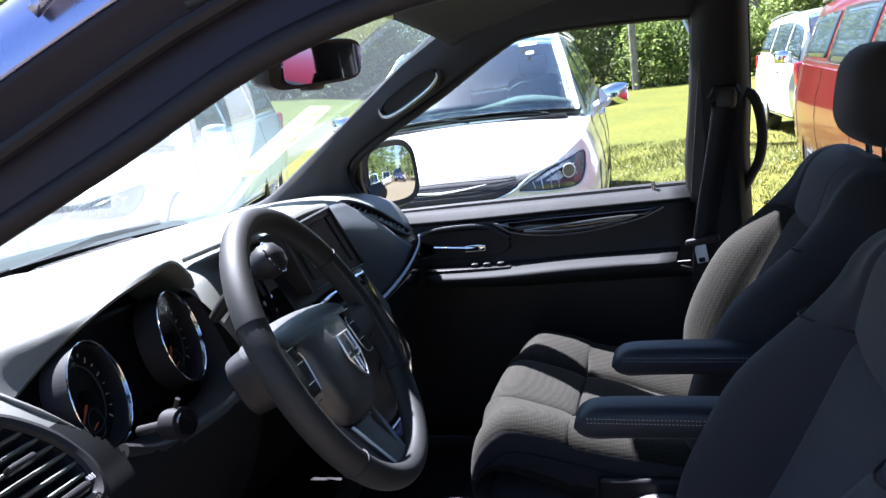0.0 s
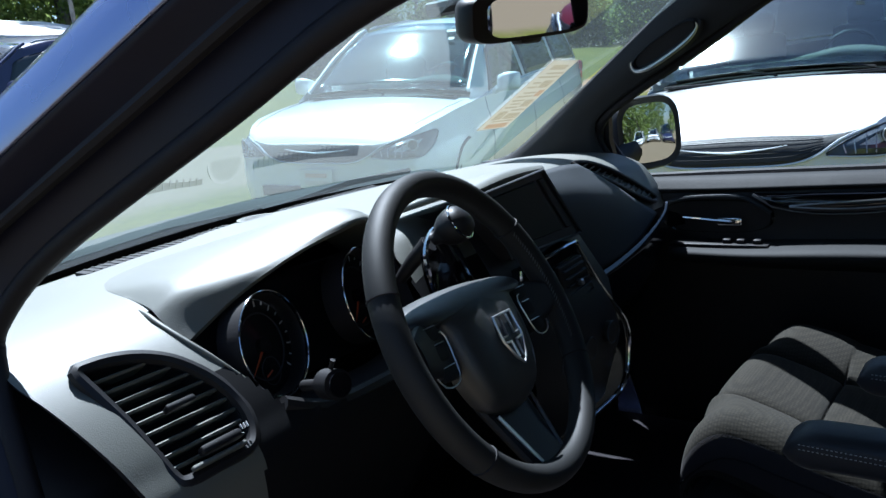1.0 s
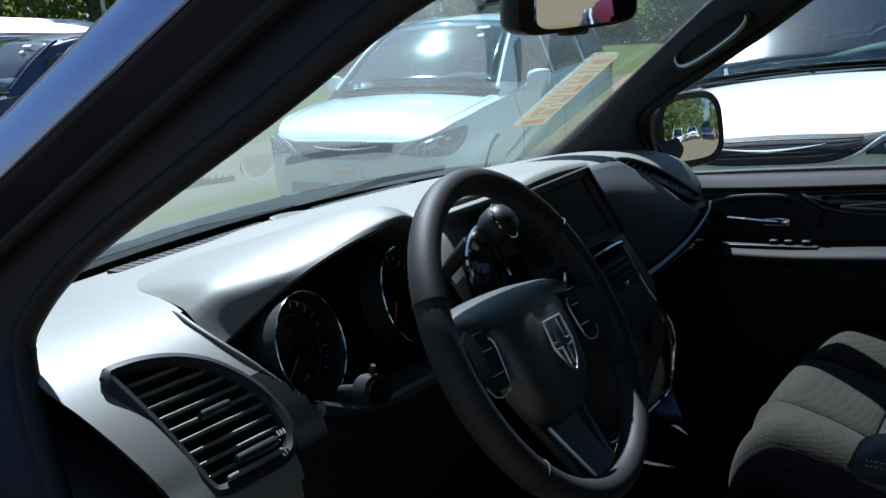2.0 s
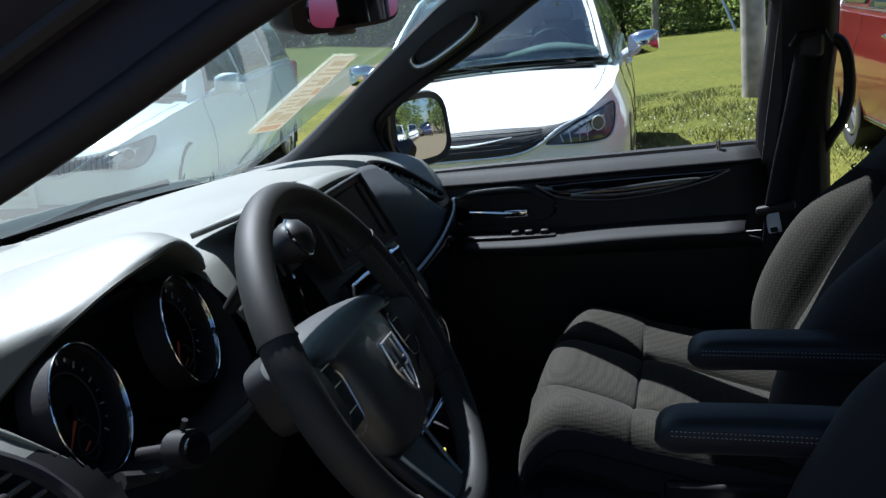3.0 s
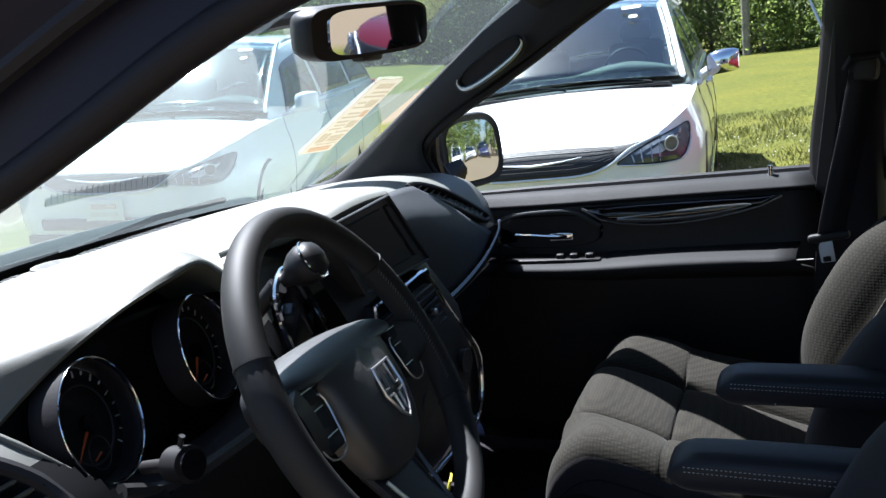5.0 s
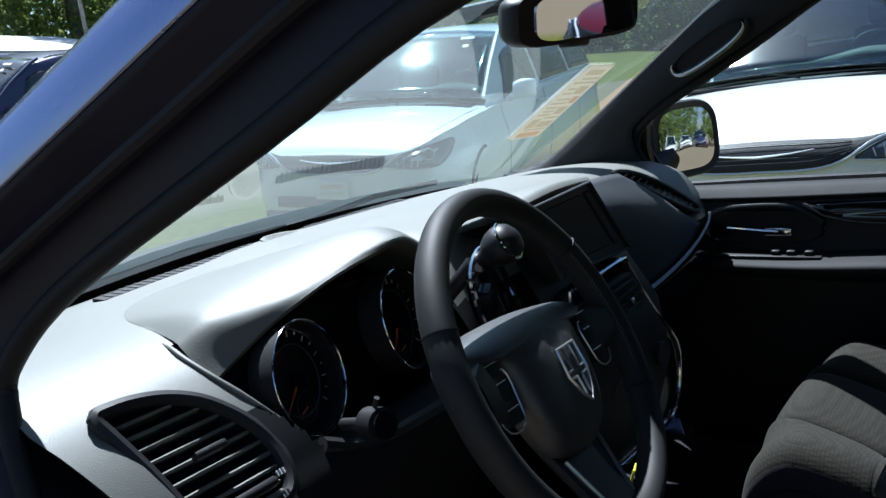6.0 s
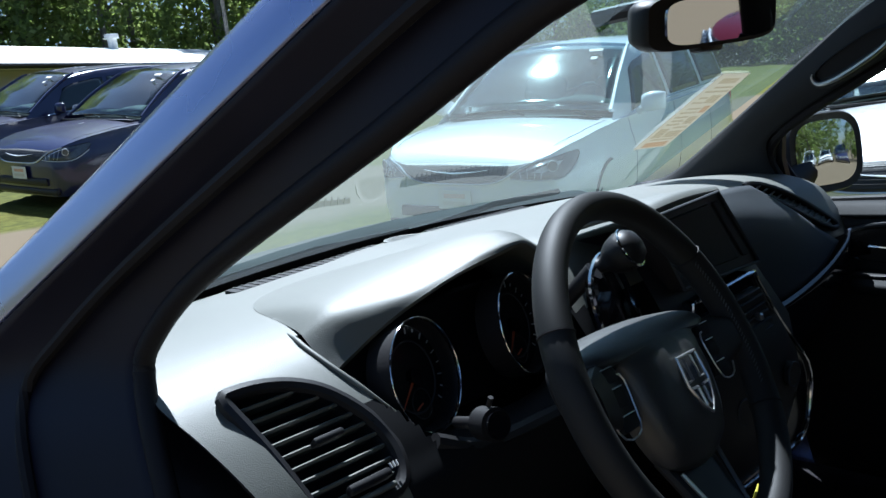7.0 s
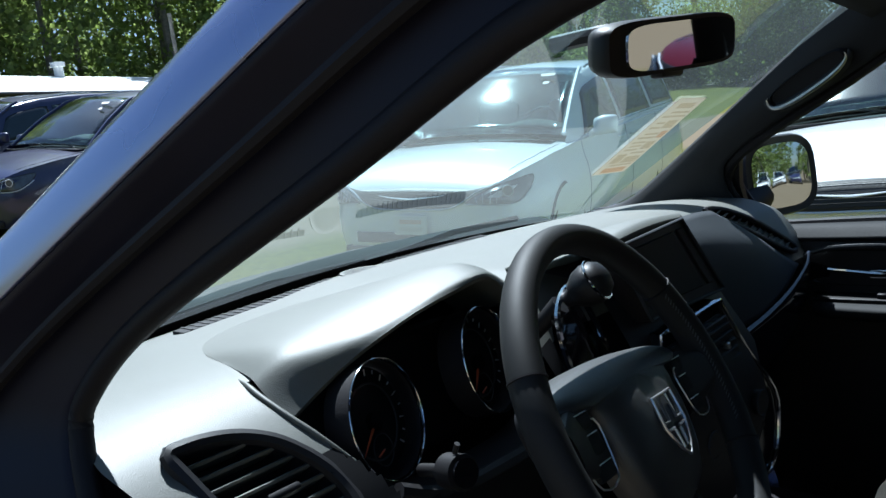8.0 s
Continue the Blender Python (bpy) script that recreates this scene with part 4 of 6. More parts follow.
# arm ledge with switches
sheet("arm_ledge", [[(.725, .285, .968), (.725, .1, .968), (.725, -.1, .974), (.725, -.34, .978)], [(.66, .268, .958), (.655, .1, .957), (.65, -.1, .966), (.652, -.33, .968)], [(.648, .265, .948), (.643, .1, .946), (.64, -.1, .95), (.643, -.335, .955)],
                    [(.66, .26, .935), (.66, .1, .93), (.66, -.1, .935), (.66, -.36, .94)], [(.72, .26, .92), (.72, .1, .91), (.72, -.1, .91), (.72, -.36, .91)]], LEDGE, door, "grey padded arm ledge", .006)
for y in (.145, .115, .08):
    bm = bmesh.new()
    rbox(bm, pose(.685, y, .974), (.02, .018, .012), .004)
    part("window_switch", bm, TRIM, door, smooth=True)
bm = bmesh.new()
rbox(bm, pose(.685, .165, .966), (.035, .22, .008), .003)
part("switch_plate", bm, TRIM, door)
part("ledge_stitching", tube(bmesh.new(), [(.648, .26, .948), (.643, .1, .948), (.64, -.1, .956), (.643, -.36, .964)], .0012, 4), THREAD, door)
part("lock_knob", tube(bmesh.new(), [(.755, -.288, 1.10), (.755, -.288, 1.118), (.755, -.288, 1.132)], .0055, 10), CHROME, door, "small lock knob")
bm = bmesh.new()
tube(bm, [(.755, -.288, 1.104), (.755, -.288, 1.108)], .013, 12)
part("knob_collar", bm, TRIM, door)
# outside mirror
mirror = thing("side_mirror", "black side mirror reflecting trees", "car mirror")
mc, mf = Vector((.965, .435, 1.188)), Vector((-.486, -.867, .069)).normalized()
mx = Vector((0, 0, 1)).cross(mf).normalized()
mz = mf.cross(mx).normalized()
part("housing", skin(bmesh.new(), [ring(mc - mf * d, mx, mz, .092 * k, .085 * k, 3.4, 28) for d, k in ((-.012, .97), (-.014, 1.08), (-.004, 1.13), (.02, 1.13), (.06, 1.0), (.09, .65), (.1, .2))], wrap=True, caps=True), TRIM, mirror, "black mirror housing")
part("mirror_glass", skin(bmesh.new(), [ring(mc + mf * (.0135 + .0027 * (1 - k * k)), mx, mz, .083 * k, .076 * k, 3.4 - .9 * (1 - k), 40) for k in (1.0, .9, .8, .7, .6, .5, .4, .3, .2, .1, .02)], wrap=True, caps=True), MIRROR, mirror, "slightly domed mirror glass")
part("foot", tube(bmesh.new(), [(.80, .50, 1.12), (.88, .48, 1.13), (.93, .47, 1.15)], .04, 10), TRIM, mirror)

# ---- the driver's door, swung wide open out of view, added to block sky light ----
ddoor = thing("driver_door", "open driver door with black inner trim", "car door", pose(-.95, .80, 0, 0, 0, -152))
bm = bmesh.new()
rbox(bm, pose(.52, .0, .76), (1.04, .05, .66), .02)
part("door_skin", bm, NAVY, ddoor, "dark purple outer skin")
bm = bmesh.new()
rbox(bm, pose(.52, .055, .77), (.98, .05, .6), .02)
rbox(bm, pose(.55, .095, .90), (.6, .05, .05), .015)
part("door_trim", bm, TRIM, ddoor, "black inner trim")
part("window_frame", tube(bmesh.new(), curve_points([(.06, 0, 1.09), (.25, .02, 1.24), (.5, .07, 1.43), (.7, .09, 1.5), (.98, .1, 1.5), (1.03, .06, 1.3), (1.04, .0, 1.08)], 4), .018, 8), RUBBER, ddoor)
dg = part("door_glass", skin(bmesh.new(), [[(.08, 0, 1.09), (.5, 0, 1.09), (1.03, 0, 1.09)], [(.28, .03, 1.25), (.6, .04, 1.25), (1.02, .045, 1.25)], [(.6, .08, 1.46), (.75, .085, 1.49), (.99, .09, 1.49)]]), SIDEGLASS, ddoor)
dg.visible_shadow = False

# ---- dashboard ----
dash = thing("dashboard", "charcoal vinyl dashboard with cluster hood and vents", "dashboard")


def dash_profile(x):
    """Points (y, z) of the dash skin at x, from the windscreen down to the knees."""
    b = (x / .74) ** 2
    k = min(1.0, max(0.0, (-.10 - x) / .15))
    k = k * k * (3 - 2 * k)                       # the driver's side slopes more gently
    drv = [(1.0 - .13 * b, 1.135), (.86 - .1 * b, 1.165 - .01 * b), (.70 - .06 * b, 1.178 - .006 * b), (.54 - .02 * b, 1.185 - .004 * b), (.44, 1.184 - .006 * b), (.385, 1.170 - .006 * b),
           (.342, 1.144 - .006 * b), (.304, 1.108 - .006 * b), (.272, 1.064 - .004 * b), (.25, 1.01), (.28, .90), (.38, .74)]
    base = [(1.0 - .13 * b, 1.135), (.86 - .1 * b, 1.168 - .01 * b), (.70 - .06 * b, 1.185 - .012 * b), (.54 - .02 * b, 1.197 - .018 * b), (.43, 1.20 - .03 * b), (.37, 1.186 - .035 * b),
            (.345, 1.168 - .035 * b), (.322, 1.13 - .03 * b), (.306, 1.085 - .02 * b), (.30, 1.02), (.33, .90), (.42, .74)]
    return [(p[0] * (1 - k) + q[0] * k, p[1] * (1 - k) + q[1] * k) for p, q in zip(base, drv)]


# outline of the end vent, clockwise from its outer top corner
VENT = [(-.686, .36, 1.156), (-.67, .362, 1.159), (-.643, .359, 1.157), (-.614, .353, 1.15), (-.588, .341, 1.138), (-.568, .327, 1.121), (-.553, .312, 1.102), (-.545, .297, 1.083), (-.544, .282, 1.065),
        (-.55, .27, 1.047), (-.566, .262, 1.037), (-.607, .262, 1.036), (-.645, .263, 1.036), (-.655, .27, 1.043), (-.66, .286, 1.064), (-.669, .316, 1.102), (-.68, .343, 1.135)]
# ridge that borders the dial recess on its outer side, then the recess outline
RIDGE = [(-.521, .503, 1.170), (-.548, .46, 1.178), (-.560, .415, 1.178), (-.563, .387, 1.169), (-.556, .353, 1.150), (-.540, .322, 1.124), (-.518, .296, 1.092), (-.497, .278, 1.06)]
RECESS = RIDGE + [(-.44, .27, 1.035), (-.36, .265, 1.03), (-.26, .27, 1.03), (-.195, .30, 1.05), (-.188, .35, 1.16), (-.19, .42, 1.21), (-.36, .45, 1.23)]


def within(px, pz, loop):
    """Whether the point lies inside the outline, seen from behind the wheel."""
    hit = False
    for (x0, _, z0), (x1, _, z1) in zip(loop, loop[1:] + loop[:1]):
        if (z0 > pz) != (z1 > pz) and px < (x1 - x0) * (pz - z0) / (z1 - z0) + x0:
            hit = not hit
    return hit


def dash_top(x, y):
    """Height of the dash skin at x, y on its upper side."""
    prof = sorted(dash_profile(x)[:7])
    return float(np.interp(y, [p[0] for p in prof], [p[1] for p in prof]))


HB = [(x, y, dash_top(x, y) + .0015) for x, y in ((-.530, .505), (-.51, .575), (-.47, .64), (-.41, .68), (-.34, .70), (-.26, .70), (-.20, .64), (-.175, .56))]
HF = [(-.555, .400, 1.175), (-.519, .385, 1.195), (-.478, .375, 1.201), (-.434, .365, 1.206), (-.381, .357, 1.216), (-.312, .349, 1.229), (-.245, .345, 1.231), (-.178, .362, 1.198)]
HC = [(p[0] * .25 + q[0] * .75, p[1] * .25 + q[1] * .75, p[2] * .25 + q[2] * .75 + .016 * min(1, .3 + i * .25)) for i, (p, q) in enumerate(zip(HB, HF))]
HL = [(-.553, .362, 1.141), (-.503, .358, 1.165), (-.467, .352, 1.182), (-.425, .343, 1.198), (-.373, .337, 1.212), (-.305, .333, 1.222), (-.245, .334, 1.223), (-.180, .352, 1.175)]


def hooded(c):
    """Whether a point of the dash skin lies under the hood."""
    return -.52 < c.x < -.19 and c.z > 1.13 and c.y < float(np.interp(c.x, [p[0] for p in HB], [p[1] for p in HB])) - .03


def shaded_lower(c):
    """Whether a point of the dash is blackened, for the panel round and below the dials and for shade by the vent."""
    return (c.z < 1.045 and c.x > -.5) or (c.z < 1.118 and -.556 < c.x < .1)


ENDS = [.66, .675, .685, .69, .722, .738, .728, .713, .698, .685, .66, .66]
NX = 220
rows = []
for i in range(NX + 1):
    x = -.735 + 1.47 * i / NX
    rows.append(curve_points([(x if x > -.5 else -.5 + (x + .5) * (e - .5) / .235, y, z) for (y, z), e in zip(dash_profile(x), ENDS)], 7))
bm = skin(bmesh.new(), rows)
bmesh.ops.delete(bm, geom=[f for f in bm.faces if (lambda c: (c.y < .42 and within(c.x, c.z, VENT)) or (c.y < .44 and within(c.x, c.z, RECESS)) or hooded(c))(f.calc_center_median())], context="FACES")
low = bm.copy()
bmesh.ops.delete(low, geom=[f for f in low.faces if not shaded_lower(f.calc_center_median())], context="FACES")
bmesh.ops.delete(bm, geom=[f for f in bm.faces if shaded_lower(f.calc_center_median())], context="FACES")
part("knee_panel", low, KNEE, dash, "black lower dash panel, with shade painted black beside the vent")
part("dash_skin", bm, DASH, dash, "charcoal grained vinyl dash top and face")
end_edge = [tuple(p) for p in rows[0]]
part("dash_end_return", skin(bmesh.new(), [[Vector(p) for p in end_edge], [Vector(p) + Vector((.008, .035, -.004)) for p in end_edge], [Vector(p) + Vector((.05, .07, -.01)) for p in end_edge]]), TRIM, dash, "black end of the dash")
# hood over the dials: from the dash top over a soft crest down to the lip
HU = [(x + .005, y + .006, z - .006) for x, y, z in HL]
HD = [(x * .97 - .01, .45, z - .02) for x, y, z in HL]
hoods = [curve_points(list(col), 4) for col in zip(*[curve_points(r, 5) for r in (HB, HC, HF, HL)])]
under = [curve_points(list(col), 2) for col in zip(*[curve_points(r, 5) for r in (HU, HD)])]
part("cluster_hood", skin(bmesh.new(), [a + b for a, b in zip(hoods, under)]), DASH, dash, "grained vinyl hood over the dials")
part("hood_ridge", tube(bmesh.new(), curve_points(RIDGE[1:7], 6), .0032, 10, taper=lambda u: min(1, .15 + u * 3, .2 + (1 - u) * 3)), DASH, dash, "rounded ridge beside the dials")
bm = bmesh.new()
loop = [Vector(p) for p in curve_points(RECESS, 3, closed=True)]
loop = [Vector((p.x, p.y, min(p.z, 1.16))) for p in loop]
skin(bm, [loop, [Vector((p.x * .92 - .03, p.y * .92 + .075, min(1.165, p.z * .92 + .088))) for p in loop]], wrap=True)
part("dial_recess", bm, RUBBER, dash, "black recess round the dials")
part("recess_bead", tube(bmesh.new(), [Vector(p) + Vector((0, -.004, 0)) for p in curve_points(RECESS[7:12], 4)], .010, 8), TRIM, dash, "black edge under the dials")
# defroster slots
for (x0, y0), (x1, y1) in (((-.422, .795), (-.077, .845)), ((.045, .835), (.325, .82))):
    z0 = (dash_top(x0, y0) + dash_top(x1, y1)) / 2 - .0015
    d = Vector((x1 - x0, y1 - y0, 0))
    bm = bmesh.new()
    rbox(bm, pose((x0 + x1) / 2, (y0 + y1) / 2, z0 + .001, 4, 0, math.degrees(math.atan2(d.y, d.x))), (d.length, .027, .006), .001)
    slot = part("defroster_slot", bm, RUBBER, dash, "black defroster slot", smooth=False)
    n = 22
    for i in range(1, n):
        bm = bmesh.new()
        p = Vector((x0, y0, 0)) + d * i / n
        rbox(bm, pose(p.x, p.y, z0 + .0028, 4, 0, math.degrees(math.atan2(d.y, d.x))), (.003, .025, .005), 0)
        part("slot_rib", bm, TRIM, slot, smooth=False)
bm = bmesh.new()
SPK = Vector((-.027, .82, dash_top(-.027, .82)))
tube(bm, [SPK - Vector((0, 0, .004)), SPK + Vector((0, 0, .0015))], .044, 28)
cap = part("speaker_cap", bm, DASH, dash, "round flush speaker grille")
bm = bmesh.new()
for i in range(-9, 10):
    for j in range(-9, 10):
        x, y = (i + .5 * (j % 2)) * .0044, j * .0039
        if math.hypot(x, y) < .037:
            bm.faces.new([bm.verts.new(SPK + Vector((x + .0014 * math.cos(t), y + .0014 * math.sin(t), .0019))) for t in (math.pi * k / 3 for k in range(6))])
part("grille_holes", bm, RUBBER, cap, "fine dark speaker holes", smooth=False)


# end air vents
def vent(outline, along, n, parent, label, frame_r=.008, blade=DASH):
    """A louvred outlet inside an outline, its louvres running along a direction."""
    pts = [Vector(p) for p in outline]
    c = sum(pts, Vector()) / len(pts)
    out = Vector()
    for a, b in zip(pts, pts[1:] + pts[:1]):
        out += (a - c).cross(b - c)
    out.normalize()
    if out.y > 0:
        out = -out
    ux = Vector(along)
    ux = (ux - out * ux.dot(out)).normalized()
    uy = out.cross(ux)
    if uy.z < 0:
        uy = -uy
    loop = [Vector(p) for p in curve_points(pts, 3, closed=True)]
    holder = part("air_vent", tube(bmesh.new(), [p + out * .002 for p in loop], frame_r, 8, closed=True, up=out), TRIM, parent, label)
    part("vent_rim", skin(bmesh.new(), [[c + (p - c) * .99 + out * .004 for p in loop], [c + (p - c) * .87 - out * .010 for p in loop], [c + (p - c) * .85 - out * .06 for p in loop]], wrap=True), TRIM, holder)
    bm = bmesh.new()
    bm.faces.new([bm.verts.new(c + (p - c) * .9 - out * .045) for p in loop])
    part("duct", bm, RUBBER, holder, "dark duct", smooth=False)
    flat = [((p - c).dot(ux) * .88, (p - c).dot(uy) * .88) for p in loop]
    hi, lo = max(v for _, v in flat), min(v for _, v in flat)
    for i in range(n):
        v = hi + (lo - hi) * (i + .7) / (n + .4)
        cross = sorted(a[0] + (b[0] - a[0]) * (v - a[1]) / (b[1] - a[1]) for a, b in zip(flat, flat[1:] + flat[:1]) if (a[1] > v) != (b[1] > v))
        if len(cross) < 2 or cross[-1] - cross[0] < .02:
            continue
        rows = []
        for u in (cross[0], cross[-1]):
            p = c + ux * u + uy * v - out * .004
            rows.append([p + uy * .0008 + out * .0065, p + uy * .003 + out * .003, p + uy * .004 - out * .020, p + uy * .001 - out * .021, p - uy * .0014 + out * .004])
        part("louvre", skin(bmesh.new(), rows, wrap=True, caps=True), blade, holder, "grey louvre", smooth=False)
    return holder, c, ux, uy, out


lv, _, vx, vy, vo = vent(VENT, (1, -.03, .0), 9, dash, "black framed louvred end vent")
VM = Matrix((vx, vy, vo)).transposed().to_4x4()
VM.translation = Vector((-.612, .301, 1.103))
bm = bmesh.new()
rbox(bm, VM, (.036, .008, .014), .003)
part("vent_tab", bm, TRIM, lv, "grey vent tab")
VM.translation = Vector((-.598, .262, 1.060))
bm = bmesh.new()
rbox(bm, VM, (.052, .010, .014), .004)
part("vent_thumbwheel", bm, TRIM, lv, "vent thumb wheel")
VM.translation = Vector((-.605, .257, 1.049))
bm = bmesh.new()
rbox(bm, VM, (.07, .006, .008), .003)
part("vent_sill", bm, DASH, lv, "grey sill bar of the vent")
for k in range(3):
    VM.translation = Vector((-.566, .266, 1.063)) + vx * .004 * k
    bm = bmesh.new()
    rbox(bm, VM, (.0012, .006, .003), .0003)
    part("thumb_mark", bm, MARK, lv, smooth=False)
# right air vent at the top of the far end, set into the slope of the dash
vent([(x, y - .009, z + .009) for x, y, z in ((.415, .372, 1.184), (.47, .37, 1.178), (.53, .352, 1.155), (.60, .335, 1.118), (.68, .315, 1.066), (.655, .308, 1.058), (.585, .312, 1.085), (.50, .326, 1.128), (.44, .345, 1.160))], (.5, -.2, .25), 12, dash, "black louvred end vent", .005, DASH)
# dials
DUX = Vector((.966, .259, 0))
DUY = Vector((-.06, .22, .973)).normalized()
DUY = (DUY - DUX * DUY.dot(DUX)).normalized()


def dial(x, y, z, r, needle):
    """A round gauge: dark face, thin chrome rim, ticks and needle."""
    c, ux, uy, n = Vector((x, y, z)), DUX, DUY, DUX.cross(DUY)
    d = part("dial", skin(bmesh.new(), [ring(c, ux, uy, r * k, r * k, 2, 36) for k in (.97, .02)], wrap=True), DIAL, dash, "black dial face")
    part("bezel_wall", skin(bmesh.new(), [[p + n * o for p in ring(c, ux, uy, r * k, r * k, 2, 40)] for o, k in ((-.012, .90), (.006, .945), (.018, .965), (.022, 1.0), (-.012, 1.0))], wrap=True), RUBBER, d, "black bezel wall")
    part("bezel_flare", skin(bmesh.new(), [[p + n * o for p in ring(c, ux, uy, r * k, r * k, 2, 48)] for o, k in ((.016, .968), (.021, .985), (.024, 1.0))], wrap=True), DARKCHROME, d, "polished bezel flare")
    part("bezel", tube(bmesh.new(), [p + n * .024 for p in ring(c, ux, uy, r * 1.01, r * 1.01, 2, 48)], .0012, 8, closed=True, up=n), CHROME, d, "thin chrome ring")
    part("dial_lens", skin(bmesh.new(), [[p + n * .016 for p in ring(c, ux, uy, r * k, r * k, 2, 32)] for k in (.97, .01)], wrap=True), LENS, d)
    part("inner_ring", tube(bmesh.new(), [p + n * .003 for p in ring(c, ux, uy, r * .64, r * .64, 2, 40)], .0013, 6, closed=True, up=n), PANEL, d)
    sub = c - uy * r * .5
    part("small_gauge", tube(bmesh.new(), [p + n * .003 for p in ring(sub, ux, uy, r * .27, r * .27, 2, 24)], .0008, 6, closed=True, up=n), PANEL, d, "small inset gauge")
    bm = bmesh.new()
    tube(bm, [sub + n * .004, sub - ux * r * .2 - uy * r * .05 + n * .004], .0012, 5)
    part("small_needle", bm, NEEDLE, d, "orange needle")
    for i in range(19):
        t = radians(225 - 270 * i / 18)
        a = ux * math.cos(t) + uy * math.sin(t)
        bm = bmesh.new()
        tube(bm, [c + a * r * .88 + n * .002, c + a * r * (.77 if i % 2 == 0 else .82) + n * .002], .0009, 4)
        part("dial_tick", bm, MARK, d, smooth=False)
    t = radians(needle)
    a = ux * math.cos(t) + uy * math.sin(t)
    bm = bmesh.new()
    tube(bm, [c + n * .005, c + a * r * .7 + n * .005], .0018, 6, taper=lambda u: 1.2 - .9 * u)
    part("needle", bm, NEEDLE, d, "orange needle")
    bm = bmesh.new()
    tube(bm, [c, c + n * .008], r * .16, 16)
    part("needle_cap", bm, PIANO, d)


dial(-.452, .352, 1.106, .066, 215)
dial(-.272, .352, 1.118, .066, 225)
bm = bmesh.new()
rbox(bm, pose(-.365, .385, 1.105, -17), (.32, .02, .14), .01)
part("cluster_face", bm, DIAL, dash, "black cluster face")
# centre stack with display and controls
stack = part("stack_body", skin(bmesh.new(), [[(x - w, y, z), (x - w * .6, y - .012, z), (x, y - .016, z), (x + w * .6, y - .012, z), (x + w, y, z)] for x, y, z, w in
                                                 ((.02, .35, 1.20, .14), (.03, .275, 1.185, .14), (.04, .245, 1.12, .14), (.06, .20, 1.02, .15), (.07, .19, .92, .15), (.07, .21, .82, .14), (.07, .28, .7, .13), (.07, .4, .5, .13))]), TRIM, dash, "black centre stack")
brow = [[(-.13 + .24 * i / 8, .40, 1.203) for i in range(9)], [(-.12 + .225 * i / 8, .31, 1.228 + .008 * math.sin(math.pi * i / 8)) for i in range(9)], [(-.11 + .20 * i / 8, .246, 1.238 + .006 * math.sin(math.pi * i / 8)) for i in range(9)], [(-.105 + .19 * i / 8, .25, 1.226) for i in range(9)]]
sheet("display_brow", brow, DASH, dash, "", .008)


def quad_point(q, u, v, o=0.0):
    """A point in the quad tl, tr, br, bl: u across, v down, o proud of it."""
    tl, tr, br, bl = (Vector(p) for p in q)
    n = (tr - tl).cross(bl - tl).normalized()
    n = -n if n.y > 0 else n
    return tl.lerp(tr, u).lerp(bl.lerp(br, u), v) + n * o


def quad_slab(q, u0, u1, v0, v1, o, depth):
    """A thin block over part of a quad, o proud of it."""
    a = [quad_point(q, u, v, o) for u, v in ((u0, v0), (u1, v0), (u1, v1), (u0, v1))]
    n = (quad_point(q, .5, .5, 1) - quad_point(q, .5, .5, 0))
    bm = slab(bmesh.new(), a, depth, -n)
    bmesh.ops.bevel(bm, geom=list(bm.edges), offset=min(.002, depth * .3), segments=1, affect="EDGES")
    return bm


DISPLAY = ((-.10, .242, 1.226), (.072, .242, 1.231), (.142, .226, 1.122), (-.06, .226, 1.130))
part("display_bezel", quad_slab(DISPLAY, -.05, 1.05, -.04, 1.08, .006, .04), TRIM, dash, "black display bezel")
part("display", quad_slab(DISPLAY, .06, .80, .07, .92, .009, .006), SCREEN, dash, "dark switched-off display")
part("display_rim", tube(bmesh.new(), [quad_point(DISPLAY, u, v, .008) for u, v in ((-.04, -.03), (1.04, -.03), (1.04, 1.07), (-.04, 1.07))], .003, 8, closed=True, up=(0, -1, .2)), PANEL, dash, "slate rim of the display")
part("display_strip", quad_slab(DISPLAY, .87, .97, .07, .92, .009, .006), RUBBER, dash, "black key strip beside the display")
FACE = ((-.06, .212, 1.10), (.10, .20, 1.112), (.245, .192, .84), (-.03, .205, .82))
pan = [Vector(p) for p in ((-.06, .212, 1.09), (-.045, .212, 1.104), (.02, .206, 1.108), (.09, .20, 1.113), (.106, .20, 1.10), (.165, .196, 1.02), (.245, .192, .93), (.25, .192, .87), (.225, .194, .815), (.14, .198, .80), (.0, .205, .80), (-.05, .208, .85), (-.07, .21, .97))]
loop = curve_points(pan, 3, closed=True)
panel = part("control_panel", skin(bmesh.new(), [loop, [p + Vector((0, .04, 0)) for p in loop]], wrap=True, caps=True), PIANO, dash, "gloss black control panel")
part("panel_chrome", tube(bmesh.new(), [p + Vector((0, -.002, 0)) for p in loop], .0036, 8, closed=True, up=(0, -1, .2)), CHROME, panel, "chrome edge of the control panel")
for u0 in (.06, .53):
    h = part("centre_vent", quad_slab(FACE, u0, u0 + .42, .08, .36, .008, .014), TRIM, panel, "centre air vent")
    for k in range(5):
        part("louvre", quad_slab(FACE, u0 + .03, u0 + .39, .11 + .05 * k, .122 + .05 * k, .014, .008), PANEL, h, smooth=False)
    part("vent_tab", quad_slab(FACE, u0 + .19, u0 + .24, .2, .24, .02, .012), SATIN, h)
